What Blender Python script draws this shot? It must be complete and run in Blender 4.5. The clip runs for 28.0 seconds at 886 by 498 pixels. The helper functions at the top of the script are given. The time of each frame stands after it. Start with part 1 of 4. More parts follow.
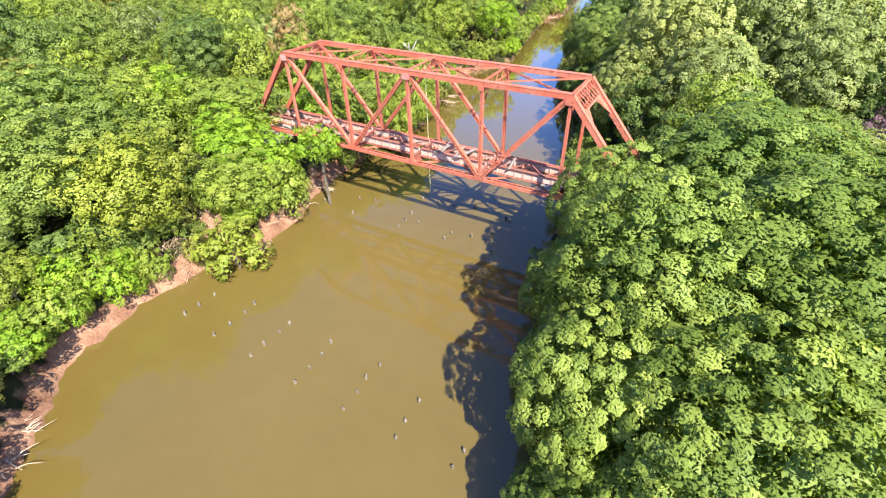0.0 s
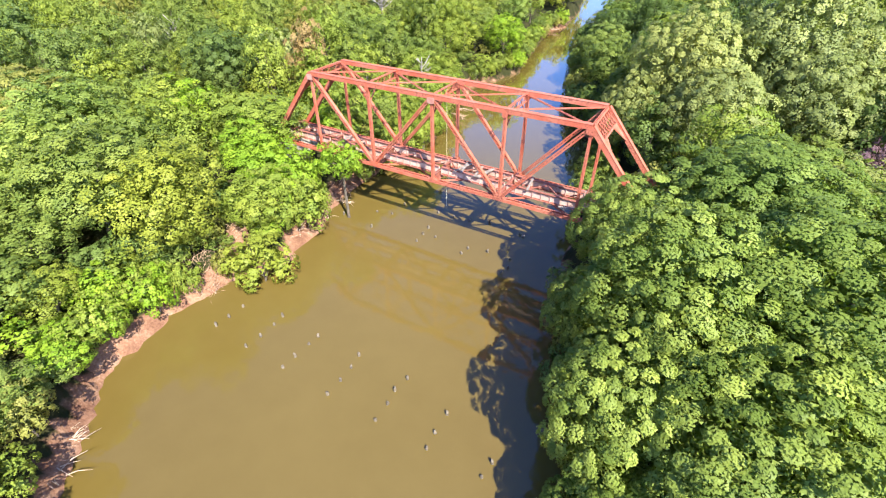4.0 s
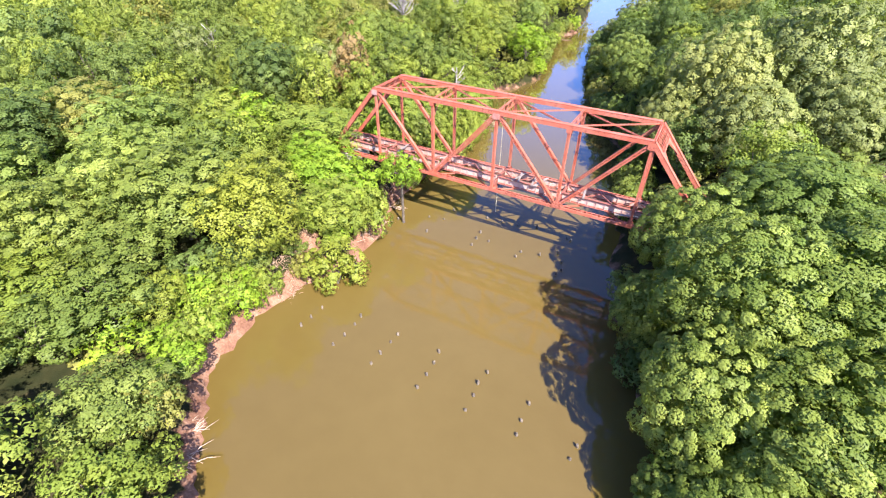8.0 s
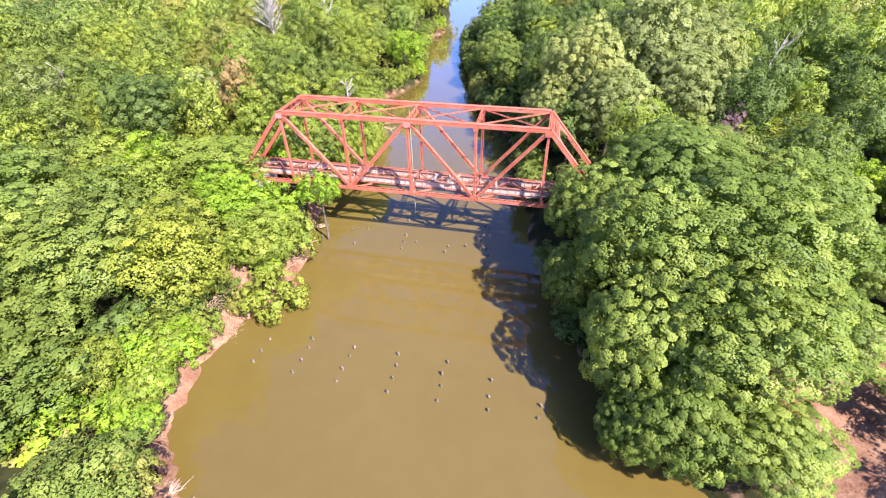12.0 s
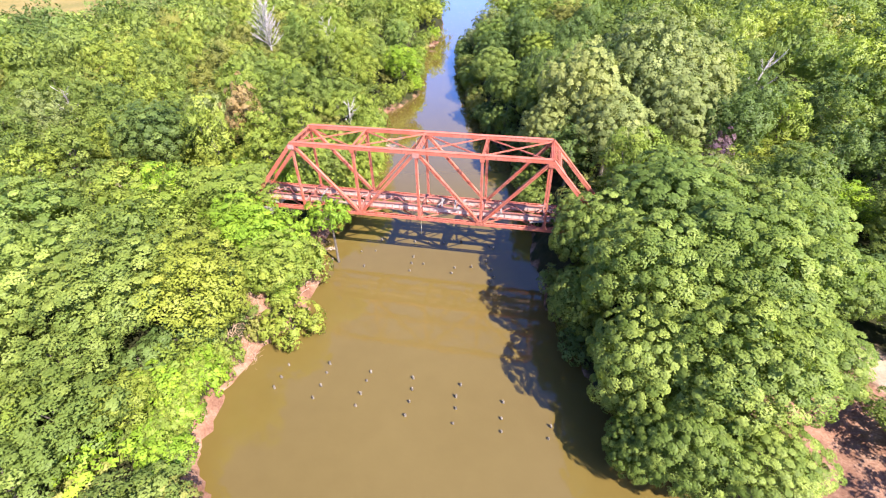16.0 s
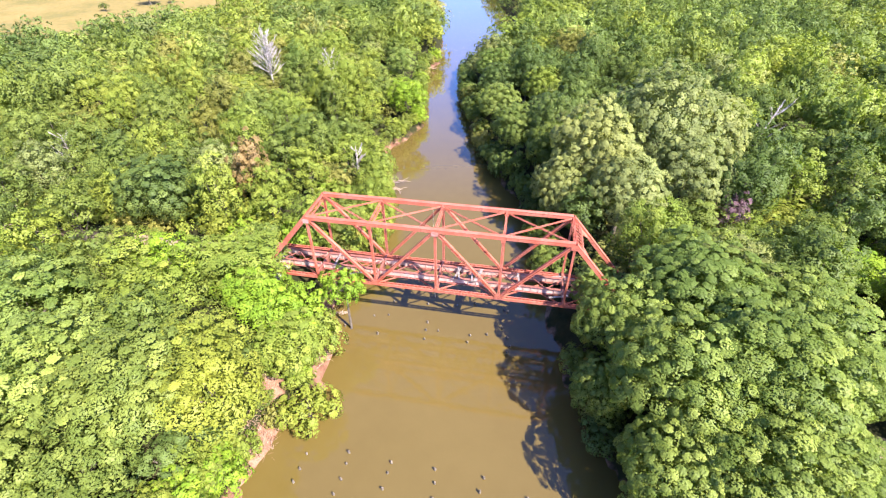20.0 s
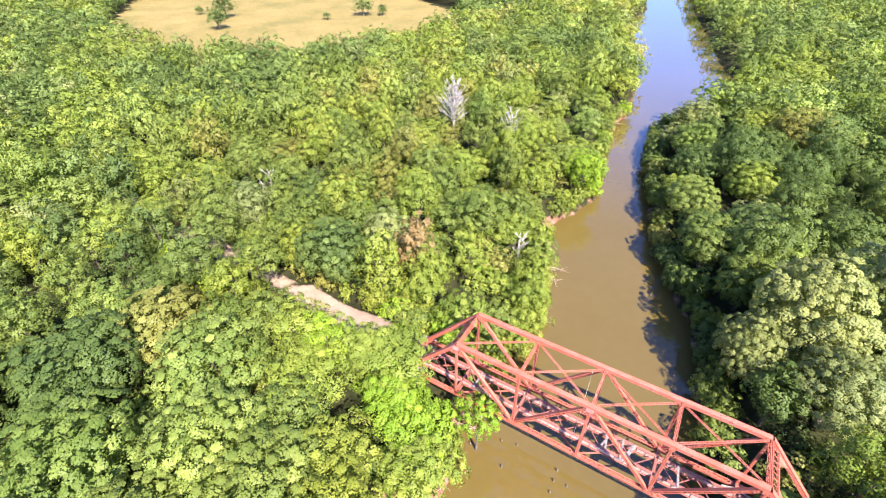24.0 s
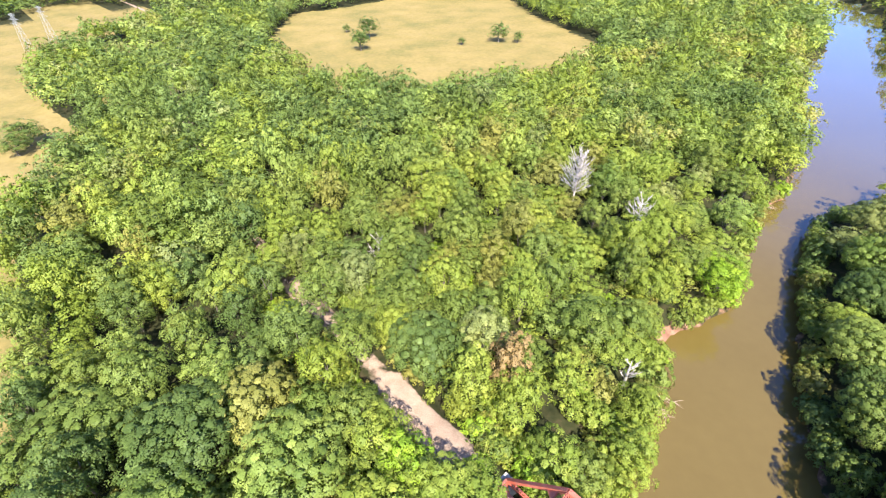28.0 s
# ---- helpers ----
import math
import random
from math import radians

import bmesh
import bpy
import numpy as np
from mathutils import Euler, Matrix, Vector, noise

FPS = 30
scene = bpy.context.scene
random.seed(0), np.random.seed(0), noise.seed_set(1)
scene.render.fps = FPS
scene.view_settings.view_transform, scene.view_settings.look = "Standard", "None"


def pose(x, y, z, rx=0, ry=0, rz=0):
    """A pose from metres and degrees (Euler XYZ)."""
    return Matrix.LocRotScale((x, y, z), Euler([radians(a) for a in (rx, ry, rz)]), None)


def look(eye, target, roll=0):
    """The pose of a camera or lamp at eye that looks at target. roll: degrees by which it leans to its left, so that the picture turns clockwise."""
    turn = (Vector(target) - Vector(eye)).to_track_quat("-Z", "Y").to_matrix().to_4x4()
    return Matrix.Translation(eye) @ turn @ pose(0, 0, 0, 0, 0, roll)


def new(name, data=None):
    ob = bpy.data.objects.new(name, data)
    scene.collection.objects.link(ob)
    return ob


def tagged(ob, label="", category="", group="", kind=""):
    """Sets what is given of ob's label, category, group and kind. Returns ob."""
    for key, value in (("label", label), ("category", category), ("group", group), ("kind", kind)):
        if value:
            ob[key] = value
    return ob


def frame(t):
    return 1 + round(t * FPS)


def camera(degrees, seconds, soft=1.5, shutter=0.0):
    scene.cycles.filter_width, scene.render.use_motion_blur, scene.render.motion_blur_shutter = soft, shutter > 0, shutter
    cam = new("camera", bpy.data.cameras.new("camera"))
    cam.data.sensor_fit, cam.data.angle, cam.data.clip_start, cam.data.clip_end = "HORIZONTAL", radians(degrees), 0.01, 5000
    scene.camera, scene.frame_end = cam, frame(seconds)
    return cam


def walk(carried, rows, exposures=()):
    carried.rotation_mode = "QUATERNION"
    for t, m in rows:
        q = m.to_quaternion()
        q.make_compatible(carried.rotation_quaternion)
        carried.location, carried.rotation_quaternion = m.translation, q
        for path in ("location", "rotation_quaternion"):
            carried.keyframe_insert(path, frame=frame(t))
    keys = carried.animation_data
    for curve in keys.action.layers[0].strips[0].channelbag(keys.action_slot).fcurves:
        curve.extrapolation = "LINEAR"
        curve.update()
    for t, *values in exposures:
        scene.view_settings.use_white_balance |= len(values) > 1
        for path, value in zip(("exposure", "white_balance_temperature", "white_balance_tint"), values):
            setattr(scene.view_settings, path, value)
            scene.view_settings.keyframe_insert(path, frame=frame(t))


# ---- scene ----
cam = camera(88.13, 28.0, soft=1.2)
PATH = [
    (0, (24.06, -34.98, 28.05), (15.90, -21.21, 16.05), -1.48),
    (0.5, (24.04, -35.02, 28.66), (15.91, -21.22, 16.68), -1.10),
    (1, (24.01, -35.08, 29.03), (15.93, -21.27, 17.04), -0.86),
    (1.5, (23.97, -35.18, 29.28), (15.93, -21.35, 17.27), -0.65),
    (2, (23.83, -35.29, 29.53), (15.82, -21.45, 17.52), -0.39),
    (2.5, (23.56, -35.49, 29.75), (15.59, -21.63, 17.75), -0.23),
    (3, (23.22, -35.83, 29.88), (15.26, -21.93, 17.91), -0.22),
    (3.5, (22.70, -36.31, 30.12), (14.76, -22.39, 18.16), -0.09),
    (5.5, (20.27, -38.56, 31.31), (12.45, -24.56, 19.36), 0.23),
    (6, (19.65, -39.21, 31.64), (11.86, -25.20, 19.68), 0.21),
    (6.5, (18.95, -39.95, 31.95), (11.21, -25.93, 19.97), 0.29),
    (7, (18.22, -40.76, 32.30), (10.56, -26.72, 20.29), 0.41),
    (7.5, (17.52, -41.63, 32.69), (9.90, -27.58, 20.67), 0.53),
    (8, (16.87, -42.52, 33.02), (9.27, -28.47, 21.00), 0.49),
    (8.5, (16.25, -43.17, 33.09), (8.82, -29.03, 21.06), 0.32),
    (9, (15.85, -43.59, 33.08), (9.25, -29.02, 21.07), 0.02),
    (9.5, (15.49, -43.95, 33.23), (9.65, -29.05, 21.23), -0.24),
    (10, (15.08, -44.35, 33.49), (9.58, -29.31, 21.49), -0.34),
    (10.5, (14.71, -44.76, 33.78), (9.42, -29.66, 21.78), -0.37),
    (11, (14.53, -45.11, 34.13), (9.77, -29.83, 22.13), -0.53),
    (11.5, (14.48, -45.32, 34.36), (10.43, -29.85, 22.36), -0.96),
    (12, (14.35, -45.50, 34.67), (10.71, -29.93, 22.66), -1.20),
    (12.5, (14.10, -45.63, 35.00), (10.61, -30.02, 22.99), -1.23),
    (14.5, (12.92, -45.83, 35.97), (9.57, -30.21, 23.94), -1.41),
    (15, (12.74, -45.88, 36.52), (9.40, -30.26, 24.48), -1.38),
    (15.5, (12.63, -45.92, 37.38), (9.32, -30.30, 25.34), -1.35),
    (16, (12.50, -45.91, 38.40), (9.23, -30.29, 26.35), -1.25),
    (16.5, (12.32, -45.75, 39.40), (9.09, -30.13, 27.34), -1.09),
    (17, (12.09, -45.39, 40.37), (8.90, -29.78, 28.28), -0.87),
    (17.5, (11.87, -44.91, 41.38), (8.74, -29.31, 29.26), -0.99),
    (18, (11.56, -44.30, 42.39), (8.45, -28.72, 30.24), -1.13),
    (18.5, (11.08, -43.59, 43.32), (8.00, -28.03, 31.14), -1.13),
    (19, (10.35, -42.67, 44.13), (7.35, -27.11, 31.93), -0.93),
    (19.5, (9.34, -41.56, 44.72), (6.43, -25.97, 32.53), -0.53),
    (20, (8.35, -40.20, 45.26), (5.46, -24.61, 33.06), -0.35),
    (20.5, (7.60, -38.52, 45.72), (4.67, -22.94, 33.53), -0.65),
    (21, (6.90, -36.70, 46.30), (3.88, -21.14, 34.11), -0.68),
    (21.5, (6.16, -35.15, 47.40), (3.08, -19.62, 35.19), -0.31),
    (23.5, (2.47, -30.34, 53.79), (-1.14, -14.87, 41.64), -0.47),
    (23.7, (2.02, -29.97, 54.52), (-3.18, -15.00, 42.32), -0.51),
    (24, (1.31, -29.44, 55.62), (-6.99, -15.95, 43.40), -0.35),
    (24.2, (0.82, -29.10, 56.35), (-8.51, -16.31, 44.12), -0.68),
    (24.5, (0.06, -28.61, 57.43), (-10.09, -16.47, 45.20), -0.42),
    (25, (-1.24, -27.80, 59.17), (-12.00, -16.20, 46.94), -0.07),
    (25.5, (-2.55, -26.95, 60.80), (-13.56, -15.55, 48.60), 0.12),
    (26, (-3.83, -26.00, 62.25), (-14.94, -14.66, 50.09), 0.06),
    (26.5, (-5.00, -24.86, 63.49), (-16.23, -13.59, 51.36), 0.14),
    (27, (-6.01, -23.43, 64.46), (-17.34, -12.24, 52.38), -0.49),
    (27.5, (-6.75, -21.63, 65.12), (-18.22, -10.60, 53.00), -0.25),
    (28, (-7.14, -19.33, 65.42), (-18.84, -8.52, 53.32), -1.03),
]
walk(cam, [(t, look(eye, target, roll)) for t, eye, target, roll in PATH], exposures=((0.0, 1.64, 6700, 4), (3.5, 1.64, 6700, 4), (6.0, 1.72, 6500, 16), (15.0, 1.73, 6500, 16), (20.0, 1.80, 6500, 17), (24.0, 1.77, 6500, 17), (26.0, 1.69, 6500, 15), (28.0, 1.67, 6500, 11)))

# ---------------------------------------------------------------- light
SUN_WAY = Vector((0.75, -0.54, 1.0)).normalized()      # towards the sun
world = bpy.data.worlds.new("sky")
world.use_nodes = True
scene.world = world
wn = world.node_tree
wn.nodes.clear()
sky = wn.nodes.new("ShaderNodeTexSky")
sky.sky_type, sky.sun_disc = "NISHITA", False
sky.sun_elevation = math.asin(SUN_WAY.z)
sky.sun_rotation = math.atan2(SUN_WAY.x, SUN_WAY.y)
sky.air_density, sky.dust_density, sky.ozone_density = 1.0, 2.0, 2.0
wb = wn.nodes.new("ShaderNodeBackground")
wb.inputs["Strength"].default_value = 0.086
wo = wn.nodes.new("ShaderNodeOutputWorld")
deep_sky = wn.nodes.new("ShaderNodeMix")       # a deep blue clear-day sky
deep_sky.data_type, deep_sky.blend_type = "RGBA", "MULTIPLY"
deep_sky.inputs[0].default_value = 1.0
deep_sky.inputs[7].default_value = (0.60, 0.83, 1.46, 1)
wn.links.new(sky.outputs[0], deep_sky.inputs[6])
wn.links.new(deep_sky.outputs[2], wb.inputs[0])
wn.links.new(wb.outputs[0], wo.inputs[0])
sun_data = bpy.data.lights.new("sun", "SUN")
sun_data.energy, sun_data.angle, sun_data.color = 5.0, radians(0.53), (1.0, 0.96, 0.88)
sun = new("sun", sun_data)
sun.matrix_world = look(SUN_WAY * 200, (0, 0, 0))


# ---------------------------------------------------------------- materials
def material(name):
    m = bpy.data.materials.new(name)
    m.use_nodes = True
    n = m.node_tree
    n.nodes.clear()
    out = n.nodes.new("ShaderNodeOutputMaterial")
    p = n.nodes.new("ShaderNodeBsdfPrincipled")
    n.links.new(p.outputs[0], out.inputs[0])
    return m, n, p, out


def node(n, kind, **inputs):
    nd = n.nodes.new(kind)
    for key, value in inputs.items():
        sock = nd.inputs[key]
        if isinstance(value, bpy.types.NodeSocket):
            n.links.new(value, sock)
        else:
            sock.default_value = value
    return nd


def noise_of(n, scale, detail=3.0, vec=None, rough=0.55):
    nd = node(n, "ShaderNodeTexNoise", Scale=scale, Detail=detail, Roughness=rough)
    if vec is not None:
        n.links.new(vec, nd.inputs["Vector"])
    return nd.outputs[0]


def ramp(n, fac, stops):
    nd = n.nodes.new("ShaderNodeValToRGB")
    n.links.new(fac, nd.inputs[0])
    e = nd.color_ramp.elements
    while len(e) < len(stops):
        e.new(0.5)
    for k, (at, c) in enumerate(stops):
        e[k].position = at
        e[k].color = (*c, 1) if len(c) == 3 else c
    return nd.outputs[0]


def blend(n, fac, a, b, mode="MIX"):
    nd = n.nodes.new("ShaderNodeMix")
    nd.data_type, nd.blend_type = "RGBA", mode
    for sock, v in ((nd.inputs[0], fac), (nd.inputs[6], a), (nd.inputs[7], b)):
        if isinstance(v, bpy.types.NodeSocket):
            n.links.new(v, sock)
        else:
            sock.default_value = v if isinstance(v, float) else (*v, 1)
    return nd.outputs[2]


def maths(n, op, a, b=0.0, clamp=False):
    nd = n.nodes.new("ShaderNodeMath")
    nd.operation, nd.use_clamp = op, clamp
    for k, v in enumerate((a, b)):
        if isinstance(v, bpy.types.NodeSocket):
            n.links.new(v, nd.inputs[k])
        else:
            nd.inputs[k].default_value = v
    return nd.outputs[0]


def bump(n, p, height, strength=0.3, distance=0.05):
    nd = node(n, "ShaderNodeBump", Strength=strength, Distance=distance, Height=height)
    n.links.new(nd.outputs[0], p.inputs["Normal"])


def place_of(n):
    return n.nodes.new("ShaderNodeNewGeometry").outputs["Position"]


def foliage(name, dark, light, glow=0.30):
    """Leaves: two tones from leaf to leaf, drifting hue from crown to crown, light coming through."""
    m, n, p, out = material(name)
    geo = n.nodes.new("ShaderNodeNewGeometry")
    info = n.nodes.new("ShaderNodeObjectInfo")
    leaf = geo.outputs["Random Per Island"]
    drift = noise_of(n, 0.14, 2.0, geo.outputs["Position"])
    mixer = maths(n, "ADD", maths(n, "MULTIPLY", leaf, 0.13), maths(n, "MULTIPLY", drift, 0.26))
    mixer = maths(n, "ADD", mixer, maths(n, "MULTIPLY", maths(n, "SUBTRACT", info.outputs["Random"], 0.44), 0.34))
    own = n.nodes.new("ShaderNodeAttribute")     # each far tree has a tone of its own
    own.attribute_name = "tone"
    mixer = maths(n, "ADD", mixer, maths(n, "MULTIPLY", own.outputs["Fac"], 0.75))
    base = ramp(n, mixer, [(0.06, dark), (0.64, light)])
    patch = noise_of(n, 0.05, 1.0, geo.outputs["Position"])
    base = blend(n, ramp(n, patch, [(0.42, (0, 0, 0)), (0.62, (0.28, 0.28, 0.28))]), base, blend(n, 1.0, base, (1.15, 0.98, 0.6), "MULTIPLY"))
    dapple = noise_of(n, 7.0, 2.0, geo.outputs["Position"], 0.7)
    base = blend(n, 1.0, base, ramp(n, dapple, [(0.34, (0.78, 0.80, 0.78)), (0.66, (1.20, 1.20, 1.18))]), "MULTIPLY")
    n.links.new(base, p.inputs["Base Color"])
    p.inputs["Roughness"].default_value = 0.5
    p.inputs["Specular IOR Level"].default_value = 0.13
    tr = n.nodes.new("ShaderNodeBsdfTranslucent")
    n.links.new(blend(n, 1.0, base, (1.1, 1.25, 0.5), "MULTIPLY"), tr.inputs[0])
    mx = n.nodes.new("ShaderNodeMixShader")
    mx.inputs[0].default_value = glow
    n.links.new(p.outputs[0], mx.inputs[1])
    n.links.new(tr.outputs[0], mx.inputs[2])
    n.links.new(mx.outputs[0], out.inputs[0])
    return m


LEAF = {
    "dark": foliage("leaves_dark", (0.081, 0.121, 0.031), (0.177, 0.233, 0.061)),
    "mid": foliage("leaves_mid", (0.128, 0.172, 0.036), (0.237, 0.280, 0.064)),
    "light": foliage("leaves_light", (0.176, 0.228, 0.037), (0.299, 0.335, 0.061)),
    "olive": foliage("leaves_olive", (0.189, 0.192, 0.044), (0.319, 0.302, 0.082)),
    "lime": foliage("leaves_lime", (0.194, 0.300, 0.029), (0.322, 0.420, 0.042), 0.35),
    "yellow": foliage("leaves_yellow", (0.205, 0.238, 0.036), (0.335, 0.352, 0.066)),
    "silver": foliage("leaves_silver", (0.180, 0.208, 0.067), (0.347, 0.366, 0.125)),
    "sage": foliage("leaves_sage", (0.134, 0.189, 0.040), (0.311, 0.371, 0.090), 0.36),
    "brown": foliage("leaves_brown", (0.26, 0.175, 0.075), (0.40, 0.280, 0.135)),
    "purple": foliage("leaves_purple", (0.120, 0.070, 0.085), (0.235, 0.140, 0.165)),
}


def bark(name, a, b):
    m, n, p, out = material(name)
    pos = place_of(n)
    t = noise_of(n, 3.0, 5.0, pos)
    n.links.new(ramp(n, t, [(0.3, a), (0.7, b)]), p.inputs["Base Color"])
    p.inputs["Roughness"].default_value = 0.9
    bump(n, p, noise_of(n, 14.0, 4.0, pos), 0.6, 0.04)
    return m


BARK = bark("bark", (0.06, 0.045, 0.032), (0.16, 0.13, 0.10))
PALE_BARK = bark("dead_wood", (0.28, 0.24, 0.21), (0.47, 0.42, 0.38))
DRIFT = bark("driftwood", (0.30, 0.20, 0.14), (0.55, 0.42, 0.32))
PILE_WOOD = bark("pile_wood", (0.055, 0.042, 0.030), (0.20, 0.16, 0.115))


def rust_paint(name, paint, faded, rust, amount):
    m, n, p, out = material(name)
    pos = place_of(n)
    info = n.nodes.new("ShaderNodeObjectInfo")
    big = noise_of(n, 0.7, 4.0, pos)
    fine = noise_of(n, 7.0, 5.0, pos, 0.65)
    base = blend(n, ramp(n, big, [(0.38, (0, 0, 0)), (0.66, (1, 1, 1))]), paint, faded)
    mask = maths(n, "ADD", maths(n, "MULTIPLY", fine, 0.7), maths(n, "MULTIPLY", big, 0.3))
    mask = maths(n, "ADD", mask, maths(n, "MULTIPLY", maths(n, "SUBTRACT", info.outputs["Random"], 0.5), 0.08))
    base = blend(n, ramp(n, mask, [(amount, (0, 0, 0)), (amount + 0.10, (1, 1, 1))]), base, rust)
    base = blend(n, ramp(n, noise_of(n, 30.0, 2.0, pos), [(0.35, (0.25, 0.25, 0.25)), (0.6, (0, 0, 0))]), base, (0.10, 0.035, 0.025))
    n.links.new(base, p.inputs["Base Color"])
    n.links.new(ramp(n, mask, [(0.35, (0.55, 0.55, 0.55)), (0.7, (0.9, 0.9, 0.9))]), p.inputs["Roughness"])
    bump(n, p, fine, 0.35, 0.02)
    return m


STEEL = rust_paint("red_steel", (0.44, 0.100, 0.054), (0.50, 0.165, 0.105), (0.19, 0.045, 0.026), 0.53)
STEEL_DARK = rust_paint("rusty_steel", (0.26, 0.080, 0.055), (0.36, 0.130, 0.090), (0.12, 0.045, 0.030), 0.50)
GIRDER = rust_paint("faded_girder", (0.54, 0.33, 0.26), (0.62, 0.46, 0.40), (0.34, 0.115, 0.065), 0.57)
PALE_PLATE = rust_paint("chalky_plate", (0.40, 0.15, 0.11), (0.52, 0.33, 0.29), (0.36, 0.10, 0.07), 0.52)


def plain_rough(name, a, b, scale=2.0, rough=0.9, strength=0.4, distance=0.05):
    m, n, p, out = material(name)
    pos = place_of(n)
    t = maths(n, "ADD", maths(n, "MULTIPLY", noise_of(n, scale, 4.0, pos), 0.6), maths(n, "MULTIPLY", noise_of(n, scale * 9, 3.0, pos), 0.4))
    n.links.new(ramp(n, t, [(0.34, a), (0.66, b)]), p.inputs["Base Color"])
    p.inputs["Roughness"].default_value = rough
    bump(n, p, t, strength, distance)
    return m


CONCRETE = plain_rough("old_concrete", (0.22, 0.19, 0.16), (0.42, 0.38, 0.33), 1.2)
TIE_WOOD = plain_rough("grey_tie_wood", (0.11, 0.085, 0.075), (0.30, 0.25, 0.22), 3.0)
GALV = plain_rough("galvanised_steel", (0.26, 0.27, 0.27), (0.36, 0.37, 0.37), 2.0, 0.5)


def ground_material():
    m, n, p, out = material("ground_cover")
    pos = place_of(n)
    at = n.nodes.new("ShaderNodeAttribute")
    at.attribute_name = "land"
    sep = n.nodes.new("ShaderNodeSeparateColor")
    n.links.new(at.outputs["Color"], sep.inputs[0])
    big, fine, grit = noise_of(n, 0.05, 4.0, pos), noise_of(n, 0.6, 5.0, pos), noise_of(n, 6.0, 4.0, pos)
    litter = ramp(n, fine, [(0.3, (0.016, 0.020, 0.007)), (0.55, (0.032, 0.032, 0.012)), (0.75, (0.062, 0.044, 0.022))])
    clay = ramp(n, maths(n, "ADD", maths(n, "MULTIPLY", fine, 0.6), maths(n, "MULTIPLY", grit, 0.4)), [(0.32, (0.11, 0.048, 0.030)), (0.52, (0.225, 0.118, 0.074)), (0.72, (0.36, 0.230, 0.155))])
    tone = maths(n, "ADD", maths(n, "MULTIPLY", big, 0.6), maths(n, "MULTIPLY", fine, 0.4))
    straw = ramp(n, tone, [(0.36, (0.138, 0.122, 0.038)), (0.50, (0.212, 0.158, 0.052)), (0.66, (0.262, 0.190, 0.070))])
    straw = blend(n, ramp(n, grit, [(0.3, (0.35, 0.35, 0.35)), (0.6, (0, 0, 0))]), straw, (0.190, 0.150, 0.056))
    sand = ramp(n, maths(n, "ADD", maths(n, "MULTIPLY", fine, 0.5), maths(n, "MULTIPLY", grit, 0.5)), [(0.3, (0.22, 0.138, 0.094)), (0.55, (0.325, 0.230, 0.162)), (0.75, (0.40, 0.300, 0.220))])
    edge = maths(n, "MULTIPLY", maths(n, "SUBTRACT", fine, 0.5), 0.7)

    def mask(ch):
        return ramp(n, maths(n, "ADD", sep.outputs[ch], edge), [(0.40, (0, 0, 0)), (0.60, (1, 1, 1))])

    base = blend(n, mask(0), litter, clay)
    base = blend(n, mask(1), base, straw)
    base = blend(n, mask(2), base, sand)
    n.links.new(base, p.inputs["Base Color"])
    p.inputs["Roughness"].default_value = 0.95
    p.inputs["Specular IOR Level"].default_value = 0.1
    bump(n, p, maths(n, "ADD", fine, maths(n, "MULTIPLY", grit, 0.3)), 0.6, 0.25)
    return m


def water_material():
    m, n, p, out = material("muddy_water")
    pos = place_of(n)
    silt = maths(n, "ADD", maths(n, "MULTIPLY", noise_of(n, 0.04, 3.0, pos), 0.7), maths(n, "MULTIPLY", noise_of(n, 0.5, 3.0, pos), 0.3))
    n.links.new(ramp(n, silt, [(0.3, (0.102, 0.069, 0.017)), (0.7, (0.120, 0.083, 0.023))]), p.inputs["Base Color"])
    p.inputs["Roughness"].default_value = 0.03
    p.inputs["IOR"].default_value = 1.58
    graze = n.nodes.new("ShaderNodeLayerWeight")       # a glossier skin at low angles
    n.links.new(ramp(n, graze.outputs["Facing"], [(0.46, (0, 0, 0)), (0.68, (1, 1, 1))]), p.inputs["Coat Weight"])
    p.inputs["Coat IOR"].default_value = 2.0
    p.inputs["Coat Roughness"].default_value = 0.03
    bump(n, p, maths(n, "ADD", noise_of(n, 1.6, 3.0, pos), maths(n, "MULTIPLY", noise_of(n, 0.35, 2.0, pos), 2.0)), 0.16, 0.05)
    return m


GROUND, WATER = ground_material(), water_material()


# ---------------------------------------------------------------- building helpers
def mesh_of(name, verts, faces, mat=None, smooth=False):
    me = bpy.data.meshes.new(name)
    me.from_pydata([tuple(v) for v in verts] if not isinstance(verts, list) else verts, [], faces)
    if mat:
        me.materials.append(mat)
    if smooth:
        me.polygons.foreach_set("use_smooth", [True] * len(me.polygons))
    me.update()
    return me


def fast_mesh(name, verts, quads, tris=None, mats=()):
    """A mesh from arrays of points, four-cornered faces and three-cornered faces."""
    me = bpy.data.meshes.new(name)
    nq, nt = len(quads), 0 if tris is None else len(tris)
    loops = np.concatenate([np.asarray(quads, np.int32).ravel(), np.asarray(tris, np.int32).ravel()]) if nt else np.asarray(quads, np.int32).ravel()
    me.vertices.add(len(verts))
    me.vertices.foreach_set("co", np.asarray(verts, np.float32).ravel())
    me.loops.add(len(loops))
    me.loops.foreach_set("vertex_index", loops)
    me.polygons.add(nq + nt)
    me.polygons.foreach_set("loop_start", np.concatenate([np.arange(nq) * 4, nq * 4 + np.arange(nt) * 3]).astype(np.int32))
    me.update(calc_edges=True)
    for mt in mats:
        me.materials.append(mt)
    return me


